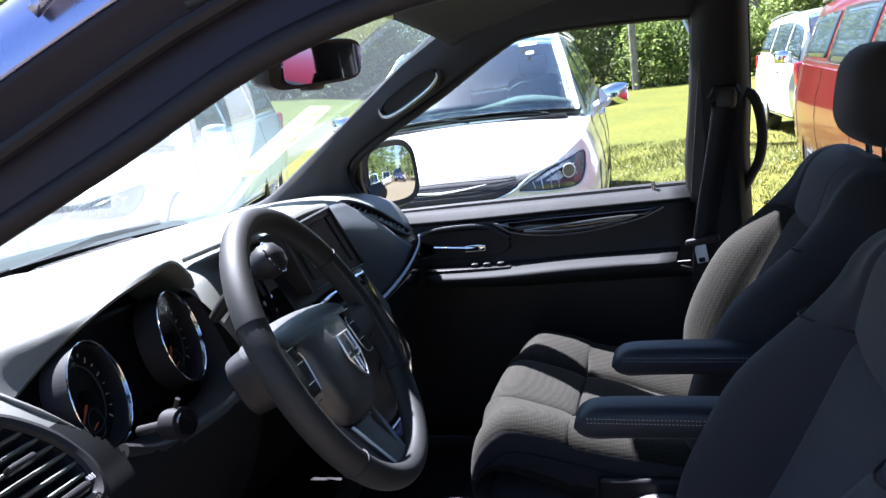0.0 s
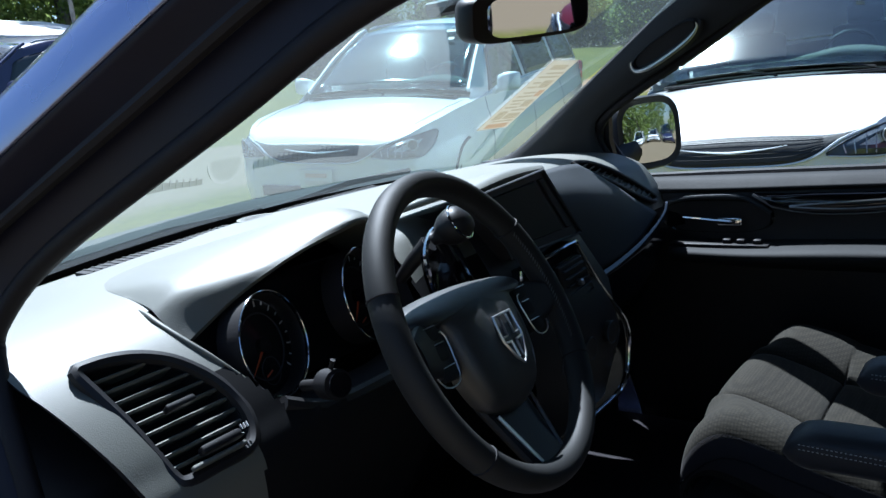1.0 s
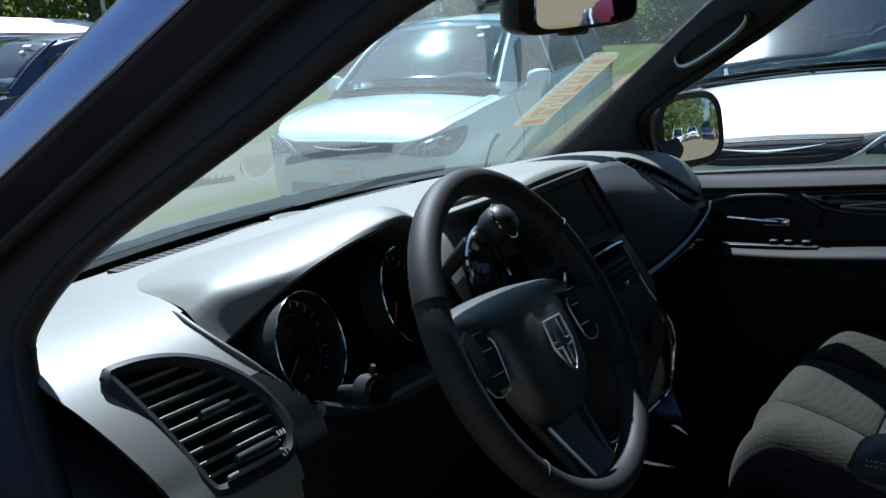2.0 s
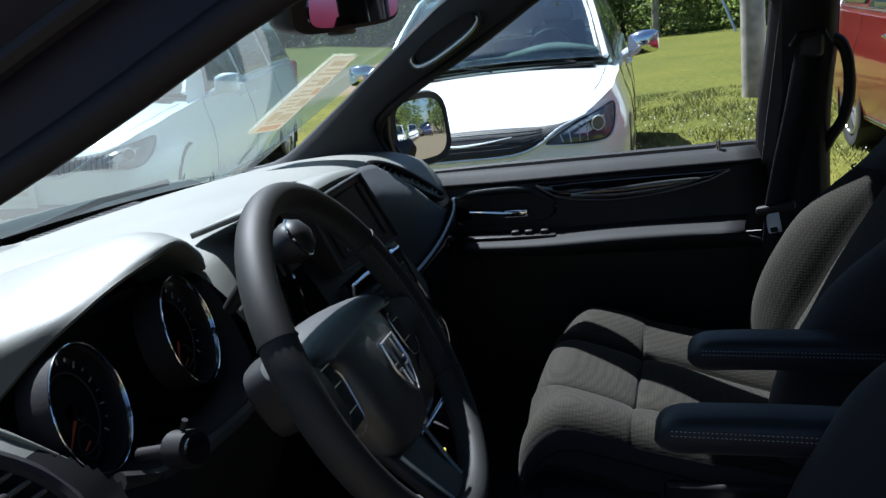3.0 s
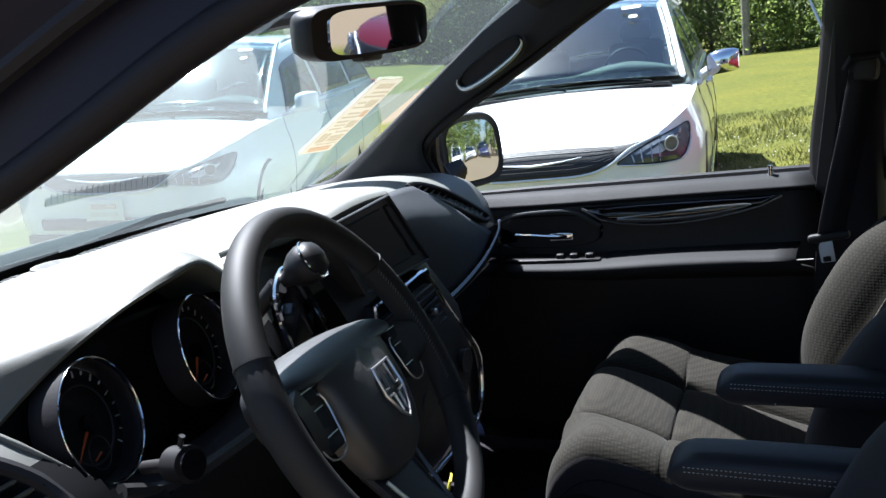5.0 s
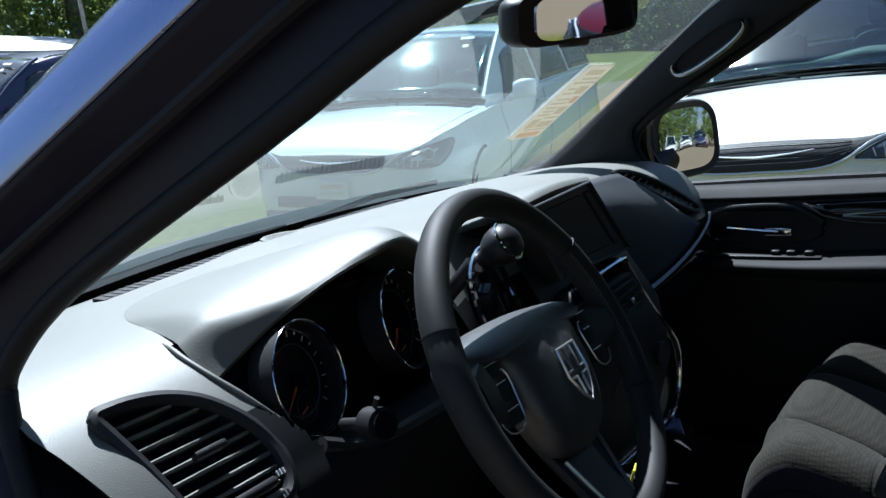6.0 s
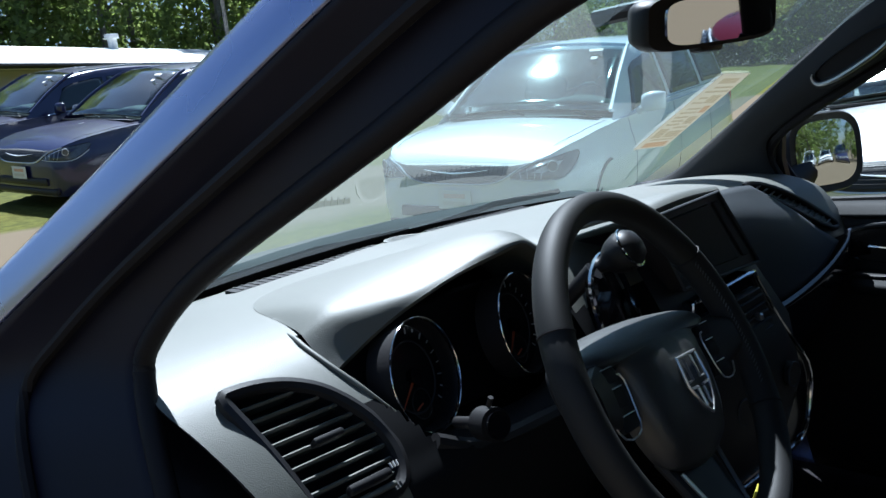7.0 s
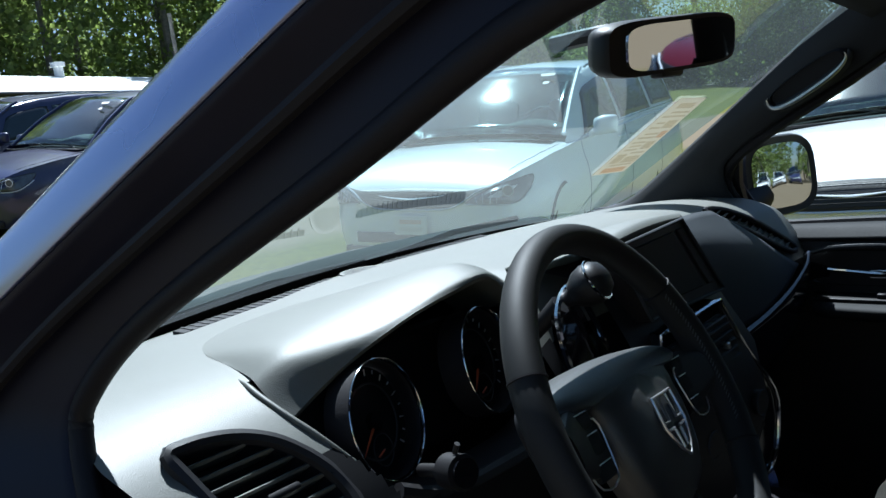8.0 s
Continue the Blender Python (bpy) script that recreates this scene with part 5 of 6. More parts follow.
for u in (.2, .52, .84):
    p = quad_point(FACE, u, .62)
    n = quad_point(FACE, u, .62, 1) - p
    bm = bmesh.new()
    tube(bm, [p, p + n * .026], .019, 18)
    k = part("climate_knob", bm, TRIM, panel, "round climate knob")
    bm = bmesh.new()
    tube(bm, [p + n * .026 + Vector((.019 * math.cos(t), 0, .019 * math.sin(t))) for t in (2 * math.pi * i / 20 for i in range(20))], .0018, 6, closed=True, up=(0, -1, 0))
    part("knob_ring", bm, PANEL, k)
for k in range(6):
    part("panel_button", quad_slab(FACE, .06 + .15 * k, .17 + .15 * k, .44, .49, .006, .008), TRIM, panel)
    part("panel_button", quad_slab(FACE, .06 + .15 * k, .17 + .15 * k, .78, .83, .006, .008), TRIM, panel)
# passenger side panel and gloss strip with chrome edge
sheet("passenger_panel", [[(.19, .335, 1.208), (.26, .335, 1.206), (.33, .338, 1.203), (.39, .34, 1.196)], [(.205, .288, 1.165), (.30, .283, 1.155), (.40, .288, 1.142), (.475, .30, 1.135)],
                          [(.23, .278, 1.08), (.36, .272, 1.075), (.48, .277, 1.072), (.575, .295, 1.08)], [(.27, .29, .995), (.39, .274, 1.0), (.52, .274, 1.015), (.64, .285, 1.045)]], PANEL, dash, "slate grey airbag panel", .006)
gs_t = [(.26, .28, .99), (.38, .268, 1.0), (.52, .262, 1.02), (.64, .268, 1.045), (.69, .28, 1.06)]
gs_b = [(.27, .285, .90), (.40, .275, .90), (.52, .27, .92), (.64, .275, .98), (.70, .285, 1.03)]
sheet("gloss_strip", [gs_t, gs_b], PIANO, dash, "gloss black dash strip", .008)
part("strip_chrome", tube(bmesh.new(), curve_points(gs_b + [gs_t[-1]], 5), .0035, 8), CHROME, dash, "chrome line along the dash strip")
part("panel_gap", tube(bmesh.new(), curve_points([(.20, .333, 1.20), (.205, .36, 1.203), (.22, .42, 1.205)], 3), .0018, 6), RUBBER, dash)
bm = bmesh.new()
rbox(bm, pose(.43, .42, .84, -28), (.5, .03, .2), .02)
part("glovebox", bm, TRIM, dash, "black glovebox lid")
# shifter on the dash
shifter = thing("gear_lever", "black gear lever with a chrome ringed knob", "gear lever")
part("lever_plate", skin(bmesh.new(), [ring((-.175, .255, 1.10), (.55, .1, -.83), (.83, .2, .5), .115 * k, .05 * k, 2.6, 28) for k in (1, .9)], wrap=True, caps=True), PIANO, shifter)
part("plate_chrome", tube(bmesh.new(), [p + Vector((-.004, -.012, .004)) for p in ring((-.175, .255, 1.10), (.55, .1, -.83), (.83, .2, .5), .115, .05, 2.6, 36)], .004, 6, closed=True, up=(-.3, -.8, .4)), CHROME, shifter, "chrome gate surround")
part("lever", tube(bmesh.new(), curve_points([(-.25, .285, 1.14), (-.246, .262, 1.165), (-.238, .236, 1.19)], 4), .010, 10, taper=lambda u: .8 + .5 * u), TRIM, shifter)
kc = Vector((-.226, .2, 1.212))
kd = Vector((.30, -.80, .52)).normalized()
kx = Vector((0, 0, 1)).cross(kd).normalized()
ky = kd.cross(kx)
part("knob", skin(bmesh.new(), [[p for p in ring(kc + kd * o, kx, ky, r, r * .9, 2.1, 24)] for o, r in ((-.036, .008), (-.027, .011), (-.020, .019), (-.010, .0255), (.002, .028), (.012, .026), (.021, .019), (.026, .004))], wrap=True, caps=True), TRIM, shifter, "black ball knob")
part("knob_ring", tube(bmesh.new(), ring(kc + kd * .010, kx, ky, .0272, .0246, 2.1, 28), .0018, 6, closed=True, up=kd), CHROME, shifter, "chrome knob ring")
# ignition and stalk knob
bm = bmesh.new()
tube(bm, [(-.460, .275, 1.068), (-.470, .225, 1.081)], .007, 12)
tube(bm, [(-.470, .225, 1.081), (-.476, .20, 1.086)], .018, 18)
ign = part("light_knob", bm, TRIM, dash, "black rotary knob")
bm = bmesh.new()
tube(bm, [(-.474, .21, 1.104), (-.474, .205, 1.114)], .003, 8)
part("knob_pip", bm, TRIM, ign)
bm = bmesh.new()
tube(bm, [(-.4765, .198, 1.0865), (-.477, .195, 1.087)], .0145, 18)
part("knob_cap", bm, PIANO, ign)

# ---- steering wheel ----
wheel = thing("steering_wheel", "black leather steering wheel with a chrome emblem", "steering wheel")
HUB = Vector((-.388, .046, 1.144))
WX = Vector((.986, .167, 0))
WU = Vector((-.167 * .443, .986 * .443, .896))
WN = WX.cross(WU).normalized()                    # towards the driver


def on_wheel(a, r, o=0.0):
    t = radians(a)
    return HUB + WX * r * math.cos(t) + WU * r * math.sin(t) + WN * o


R = .169
TURN = radians(-6)                                # the wheel stands a little turned
PX = WX * math.cos(TURN) + WU * math.sin(TURN)
PU = WU * math.cos(TURN) - WX * math.sin(TURN)
part("rim", tube(bmesh.new(), [on_wheel(360 * k / 480, R, .0) for k in range(480)], .0142, 32, closed=True, squash=1.15, up=WN), LEATHER, wheel, "stitched black leather rim")
for a in (152, 28, 215, 325):
    part("rim_seam", tube(bmesh.new(), [on_wheel(a, R) + (on_wheel(a, 1) - HUB).normalized() * .0145 * math.cos(t) + WN * .0166 * math.sin(t) for t in (2 * math.pi * k / 16 for k in range(16))], .0012, 5, closed=True, up=on_wheel(a + 90, 1) - HUB), RUBBER, wheel)
for a0, a1 in ((-28, 25),):
    for i in range(34):
        a = a0 + (a1 - a0) * i / 33
        bm = bmesh.new()
        q = (on_wheel(a, 1) - HUB).normalized()
        p = on_wheel(a, R) - q * .0132 + WN * .008
        s = on_wheel(a + 1.2, R) - q * .0122 + WN * .011
        tube(bm, [p, s], .0006, 4)
        part("stitch", bm, SLATE, wheel, smooth=False)
# airbag pad: broad cover whose upper part leans back and whose shoulders reach the rim
side_line = [(.05, .0565), (.095, .0505), (.115, .044), (.123, .038), (.123, .029), (.106, .022), (.086, .021), (.076, .008), (.072, -.02), (.064, -.055), (.046, -.083)]
outline = [(0, .058)] + side_line + [(0, -.094)] + [(-u, v) for u, v in reversed(side_line)]
loop = curve_points([(u, v, 0) for u, v in outline], 4, closed=True)
pad_rows = []
for k, o in ((.97, -.034), (1.0, -.024), (1.0, -.015), (.975, -.008), (.93, -.002), (.82, .004), (.6, .009), (.35, .012), (.05, .013)):
    row = []
    for p in loop:
        u, v = p.x * k, .03 + (p.y - .03) * k
        lean = .034 * max(0.0, (v - .012) / .045) ** 1.4 - .006 * max(0.0, (abs(u) - .07) / .05)
        row.append(HUB + PX * u + PU * v + WN * (o - lean))
    pad_rows.append(row)
part("airbag_pad", skin(bmesh.new(), pad_rows, wrap=True, caps=True), PAD, wheel, "grained airbag cover")
part("pad_seam", tube(bmesh.new(), curve_points([HUB + PX * u + PU * v + WN * o for u, v, o in ((.078, .012, -.006), (.071, -.02, -.002), (.062, -.055, -.004), (.043, -.08, -.008))], 5), .0013, 6), SATIN, wheel, "thin bright seam beside the cover")
# spokes and buttons
for sgn in (1, -1):
    rows = []
    for r, w, o in ((.06, .036, -.024), (.1, .034, -.015), (.13, .026, -.005), (.15, .018, .0)):
        c = HUB + PX * sgn * r + PU * (.0) + WN * o
        rows.append(ring(c, PU, WN, w, .009, 3, 16))
    sp = part("spoke", skin(bmesh.new(), rows, wrap=True, caps=True), TRIM, wheel, "black spoke")
    for dv, du, w, h in ((.016, .110, .036, .014), (-.004, .112, .04, .018), (-.026, .106, .03, .014)):
        bm = bmesh.new()
        M = Matrix((PX, PU, WN)).transposed().to_4x4()
        M.translation = HUB + PX * sgn * du + PU * dv + WN * -.006
        rbox(bm, M, (w, h, .008), .004)
        part("spoke_button", bm, LEDGE, sp, "black control button")
        part("button_line", tube(bmesh.new(), [M @ Vector(v) for v in ((-w / 2 + .002, h / 2, .0035), (w / 2 - .002, h / 2, .0035))], .0006, 5), SATIN, sp, "thin silver line over the button")
    bm = bmesh.new()
    tube(bm, [HUB + PX * sgn * u + PU * v + WN * o for u, v, o in ((.106, .019, -.006), (.122, .018, -.004), (.140, .014, .001), (.149, .006, .003))], .0042, 8, squash=.5, up=WN)
    part("spoke_chrome", bm, CHROME, sp, "bright spoke edge")
    bm = bmesh.new()
    tube(bm, curve_points([HUB + PX * sgn * u + PU * v + WN * -.003 for u, v in ((.090, .014), (.128, .012), (.134, -.01), (.124, -.036), (.096, -.036), (.088, -.01))], 3, closed=True), .0009, 6, closed=True, up=WN)
    part("button_surround", bm, SATIN, sp, "thin silver line round the buttons")
    if sgn > 0:
        lower = skin(bmesh.new(), [ring(HUB - PU * v + WN * o, PX, WN, w, .008, 3.4, 16) for v, w, o in ((.075, .048, -.034), (.12, .04, -.022), (.165, .038, -.006))], wrap=True, caps=True)
        lo = part("lower_spoke", lower, TRIM, wheel, "black lower spoke")
    bm = bmesh.new()
    tube(bm, [HUB + PX * sgn * .042 - PU * .09 + WN * -.018, HUB + PX * sgn * .026 - PU * .152 + WN * -.004], .0022, 6)
    part("lower_spoke_chrome", bm, SATIN, lo, "silver spoke blade")
# shield emblem in plain shapes
ec = HUB + PX * .006 + PU * -.024 + WN * .0135
sh = [(-.022, .03), (.022, .03), (.024, .0), (.012, -.022), (0, -.032), (-.012, -.022), (-.024, .0)]
def shield(k):
    return [ec + PX * u * k + PU * v * k for u, v in sh]
em = part("emblem", tube(bmesh.new(), shield(.92), .0017, 6, closed=True, up=WN), SATIN, wheel, "chrome shield emblem")
for pts in (((-.009, .028), (-.009, .004), (-.02, .004)), ((.009, .028), (.009, .004), (.02, .004)), ((-.006, -.006), (-.005, -.024)), ((.006, -.006), (.005, -.024)), ((-.02, -.003), (-.006, -.004)), ((.02, -.003), (.006, -.004))):
    bm = bmesh.new()
    tube(bm, [ec + PX * u * .92 + PU * v * .92 for u, v in pts], .0015, 6)
    part("emblem_bar", bm, SATIN, em)
# column shroud and stalk
bm = bmesh.new()
rows = [ring(HUB - WN * d + WU * .012, WX, WU, a, b, 3.2, 28) for d, a, b in ((.045, .026, .030), (.050, .034, .036), (.06, .038, .040), (.09, .038, .040), (.115, .036, .038), (.12, .03, .03))]
skin(bm, rows, wrap=True, caps=True)
part("column_shroud", bm, TRIM, wheel, "black column shroud")

# yellow tag hanging below the wheel
tag = thing("key_tag", "yellow and white tag hanging by the column", "key tag")
bm = bmesh.new()
rbox(bm, pose(-.246, .05, .935, 20, 10, 20), (.03, .003, .045), .001)
part("tag_card", bm, YELLOW, tag, smooth=False)
bm = bmesh.new()
rbox(bm, pose(-.248, .046, .931, 20, 10, 20), (.024, .003, .008), .0)
part("tag_bar", bm, INK, tag, smooth=False)

# ---- interior mirror ----
rv = thing("rear_view_mirror", "black rear-view mirror on the windscreen", "car mirror")
ma, mb = Vector((-.156, .2, 1.471)), Vector((.121, .1445, 1.480))
rx = (mb - ma).normalized()
rn = Vector((-.235, -.96, -.14))
rn = (rn - rx * rn.dot(rx)).normalized()
ru = rn.cross(rx).normalized()
if ru.z < 0:
    ru = -ru
c0 = (ma + mb) / 2
part("housing", skin(bmesh.new(), [ring(c0 - rn * d, rx, ru, .128 * k, .0345 * k, 5, 40) for d, k in ((-.003, .97), (.003, 1.0), (.02, 1.0), (.04, .9), (.055, .6), (.058, .1))], wrap=True, caps=True), TRIM, rv, "black mirror shell")
part("mirror_glass", skin(bmesh.new(), [ring(c0 + rx * .012 + rn * d, rx, ru, .108 * k, .0285 * k, 5, 40) for d, k in ((.002, 1.0), (.006, .985))], wrap=True, caps=True), MIRROR, rv, "mirror glass", smooth=False)
part("stem", tube(bmesh.new(), curve_points([c0 - rn * .05, c0 - rn * .07 + Vector((0, .02, .02)), Vector((-.01, .36, 1.505))], 4), .012, 8), TRIM, rv)
bm = bmesh.new()
rbox(bm, Matrix.Translation(c0 - ru * .036 - rn * .012), (.06, .02, .012), .005)
part("lower_button", bm, TRIM, rv)

# window sticker on the inside of the screen
st = thing("window_sticker", "paper price sticker with faded printed lines", "sticker")
SBL, STL, STR, SBR = (screen_point(u, v) + Vector((0, -.0018, -.0018)) for u, v in ((.765, .287), (.73, .582), (.84, .577), (.89, .287)))
sn = (STL - SBL).cross(SBR - SBL).normalized()
if sn.y > 0:
    sn = -sn
def on_sticker(u, v, o=0.0):
    """u along the strip from its lower end, v across it from the pillar, both from 0 to 1."""
    return SBR.lerp(STR, u).lerp(SBL.lerp(STL, u), v) + sn * o
bm = bmesh.new()
slab(bm, [on_sticker(0, 0), on_sticker(1, 0), on_sticker(1, 1), on_sticker(0, 1)], .001, sn)
part("sheet", bm, SHEER, st, smooth=False)
for u0, u1, v0, v1, ink in ((.03, .10, .15, .85, REDINK2), (.13, .15, .1, .8, INK2), (.17, .26, .1, .55, INK2), (.17, .30, .62, .9, INK2), (.30, .32, .1, .55, INK2), (.36, .46, .12, .4, INK2),
                            (.35, .37, .48, .9, INK2), (.40, .42, .48, .85, INK2), (.45, .47, .48, .9, INK2), (.51, .60, .1, .3, REDINK2), (.51, .53, .36, .9, INK2), (.56, .58, .36, .8, INK2),
                            (.64, .74, .15, .5, INK2), (.64, .66, .56, .9, INK2), (.70, .72, .56, .85, INK2), (.78, .80, .1, .9, INK2), (.83, .85, .1, .75, INK2), (.89, .95, .2, .8, INK2)):
    bm = bmesh.new()
    slab(bm, [on_sticker(u0, v0, .002), on_sticker(u1, v0, .002), on_sticker(u1, v1, .002), on_sticker(u0, v1, .002)], .0006, sn)
    part("print_bar", bm, ink, st, smooth=False)


# ---- seats ----
def seat(name, label, cx, y0, inboard, tip, cloth, lean=0.0):
    """A front seat, its centre at cx and its cushion's nose at y0; the inboard armrest, its tip at that y, is down.
    lean moves the upper backrest forward."""
    s = thing(name, label, "car seat", None, "front seats")
    zc = .735

    def P(dx, y, z):
        return Vector((cx + dx, y0 + y + lean * max(0.0, z - .2) / .25, zc + z))

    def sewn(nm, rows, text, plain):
        """A stuffed cover in two cloths: plain(centre, normal) tells where the black cloth, which also stands for
        shade, goes.
        """
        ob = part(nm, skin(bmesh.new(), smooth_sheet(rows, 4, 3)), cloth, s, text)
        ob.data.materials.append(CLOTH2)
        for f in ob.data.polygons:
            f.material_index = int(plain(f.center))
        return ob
    # cushion: nose, thigh roll, cross groove, sinking seat; y, centre height, bolster height
    cushion = ((-.062, -.09, -.09), (-.040, -.055, -.06), (-.028, -.01, -.02), (-.032, .032, .018), (-.050, .058, .052), (-.078, .064, .078), (-.11, .058, .088), (-.17, .038, .076), (-.203, .022, .064),
               (-.211, .012, .060), (-.219, .020, .056), (-.27, .010, .044), (-.36, -.022, .026), (-.46, -.052, .008), (-.54, -.07, .0))
    rows = []
    for y, zm, zb in cushion:
        f = min(1.0, max(.0, (-y + .02) / .10))
        g = .012 * f
        half = [(.252, min(zb, zm) - .085), (.262, zb - .055), (.252, zb - .018), (.226, zb - .001), (.19, zb - .004), (.15, zm + (zb - zm) * .55), (.122, zm + .006), (.110, zm - g), (.098, zm + .001), (.05, zm + .007), (0, zm + .008)]
        rows.append([P(d, y, z) for d, z in half] + [P(-d, y, z) for d, z in reversed(half[:-1])])
    # black on the cushion sides also stands for their shade
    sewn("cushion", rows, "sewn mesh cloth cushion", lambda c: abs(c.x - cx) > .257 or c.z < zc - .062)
    for sg in (1, -1):
        part("cushion_seam", tube(bmesh.new(), curve_points([P(sg * .110, -.215, .012), P(sg * .110, -.29, -.006), P(sg * .110, -.40, -.044), P(sg * .110, -.5, -.074)], 4), .0016, 6), RUBBER, s, "dark seam")
        part("cushion_piping", tube(bmesh.new(), curve_points([P(sg * .2618, -.02, -.05), P(sg * .263, -.10, .02), P(sg * .263, -.2, .004), P(sg * .263, -.36, -.036), P(sg * .26, -.5, -.06)], 4), .0018, 6), RUBBER, s, "dark piping along the side")
    part("cross_seam", tube(bmesh.new(), curve_points([P(-.13, -.208, .022), P(-.09, -.2115, .0135), P(0, -.2115, .02), P(.09, -.2115, .0135), P(.13, -.208, .022)], 4), .0016, 6), RUBBER, s, "dark seam")
    bm = bmesh.new()
    rbox(bm, Matrix.Translation(P(0, -.29, -.115)), (.505, .50, .11), .045, 4)
    part("seat_base", bm, CLOTH2, s, "black seat base skirt")
    # backrest: height, bolster front, centre front, width share
    back = ((-.01, -.415, -.475, .97), (.06, -.415, -.485, 1.0), (.13, -.432, -.522, 1.0), (.20, -.465, -.560, 1.0), (.27, -.512, -.602, 1.0), (.335, -.585, -.640, .985), (.352, -.604, -.656, .975),
            (.362, -.614, -.650, .97), (.40, -.648, -.662, .95), (.440, -.674, -.678, .91), (.465, -.702, -.702, .85), (.473, -.735, -.735, .78), (.463, -.765, -.765, .72), (.435, -.785, -.785, .64))
    rows = []
    for z, yb, ym, w in back:
        g = .012 if z < .34 else .003
        deep = .15 - .11 * min(1.0, max(0.0, (z - .38) / .1)) if yb > -.73 else .012
        half = [(.232, yb - deep), (.256, yb - deep * .7), (.258, yb - deep * .4), (.247, yb - .018), (.222, yb - .001), (.188, yb - .006), (.158, ym + (yb - ym) * .5), (.142, ym + .004), (.130, ym - g), (.118, ym + .002), (.06, ym + .008), (0, ym + .010)]
        drop = [z - .02 * max(0.0, min(1.0, (z - .33) / .12)) * (d / .258) ** 7 for d, y in half]
        rows.append([P(d * w, y, h) for (d, y), h in zip(half, drop)] + [P(-d * w, y, h) for (d, y), h in reversed(list(zip(half, drop))[:-1])])
    # the yoke is black cloth; black sides and inboard bolster also paint shade
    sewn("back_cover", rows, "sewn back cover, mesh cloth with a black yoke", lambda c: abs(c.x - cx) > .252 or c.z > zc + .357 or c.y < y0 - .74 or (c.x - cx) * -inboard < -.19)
    bm = bmesh.new()
    pillow(bm, [P(0, -.57, -.06), P(0, -.60, .10), P(0, -.685, .25), P(0, -.742, .36), P(0, -.752, .42), P(0, -.757, .463)], (1, 0, 0), lambda u: .245 - .012 * u - .035 * max(0, u - .75) / .25, .078, 3.6, ends=.5)
    part("back_shell", bm, CLOTH2, s, "black seat back shell")
    for sg in (1, -1):
        part("back_seam", tube(bmesh.new(), curve_points([P(sg * .130, -.497, .06), P(sg * .130, -.534, .13), P(sg * .130, -.614, .27), P(sg * .128, -.667, .352)], 4), .0016, 6), RUBBER, s, "dark seam")
    part("yoke_seam", tube(bmesh.new(), curve_points([P(-.235, -.612, .354), P(-.2, -.602, .354), P(-.12, -.651, .354), P(0, -.643, .354), P(.12, -.651, .354), P(.2, -.602, .354), P(.235, -.612, .354)], 4), .0016, 6), RUBBER, s, "dark seam")
    # headrest on two posts
    for dx in (-.065, .065):
        part("headrest_post", tube(bmesh.new(), [P(dx, -.775, .44), P(dx, -.772, .53)], .0065, 10), CHROME, s, "chrome headrest post")
    bm = bmesh.new()
    pillow(bm, [P(0, -.768, .486), P(0, -.768, .53), P(0, -.775, .59), P(0, -.792, .657)], (1, 0, 0), lambda u: .114 + .012 * math.sin(math.pi * u) - .006 * u, .057, 3.2, ends=.5)
    part("headrest", bm, CLOTH2, s, "black padded headrest")
    # armrests
    ax, az = cx + inboard * .268, zc + .195
    bm = bmesh.new()
    pillow(bm, [(ax, tip, az - .004), (ax, tip - .06, az), (ax, tip - .2, az - .003), (ax, tip - .36, az - .014)], (1, 0, 0), .034, .0245, 3.2, ends=.7)
    arm = part("armrest", bm, ARMHIDE, s, "black vinyl armrest with pale stitching")
    for dz in (.0125, .0065):
        for side in (-1, 1):
            pts = [(ax + side * .0342, tip - .02 - i * .3 / 120, az + dz - .010 * i / 120) for i in range(121)]
            bm = bmesh.new()
            for i in range(0, 120, 2):
                tube(bm, [pts[i], pts[i + 1]], .0006, 4)
            part("stitching", bm, THREAD, arm, smooth=False)
    bm = bmesh.new()
    tube(bm, [(ax - inboard * .03, tip - .33, az - .02), (ax + inboard * .02, tip - .33, az - .02)], .045, 20)
    part("armrest_pivot", bm, TRIM, s, "black armrest pivot cover")
    bm = bmesh.new()
    rbox(bm, Matrix.Translation(P(-.26, -.36, -.07)), (.025, .2, .09), .01, 3)
    part("side_shield", bm, TRIM, s, "black plastic side shield")
    bm = bmesh.new()
    tube(bm, curve_points([P(-.275, -.33, -.065), P(-.285, -.37, -.055), P(-.28, -.42, -.065)], 4), .012, 8, squash=.7)
    part("recline_lever", bm, SATIN, s, "grey recline lever")
    for dx in (-.2, .2):
        bm = bmesh.new()
        rbox(bm, Matrix.Translation(P(dx, -.25, -.2)), (.05, .5, .11), .01)
        part("seat_rail", bm, TRIM, s)
    return s


seat("passenger_seat", "dark taupe cloth passenger seat with black armrest", .385, .085, -1, -.222, CLOTH)
# same cloth as the passenger's, swapped for black to stand for its shade
seat("driver_seat", "driver seat, cloth blackened for shade, with armrest and headrest", -.39, .105, 1, -.186, CLOTH2, .023)
bm = bmesh.new()
rbox(bm, pose(.0, -.12, .5), (.24, .6, .1), .03)
tagged(part("floor_console", bm, TRIM), "low black floor console between the seats", "console")

# ---- building, poles and woods ----
SHEDWHITE = material("white_roof_sheet", (0.8, 0.8, 0.78), 0.5, stain=0.08, stain_scale=0.6)
shed = thing("white_shed", "long low building with a white sheet roof", "building", pose(-1.9, 23.5, 1.5, 0, 0, 22.9))
bm = bmesh.new()
rbox(bm, pose(8.5, 0, .9), (23, 8, 2.6), .02, 1)
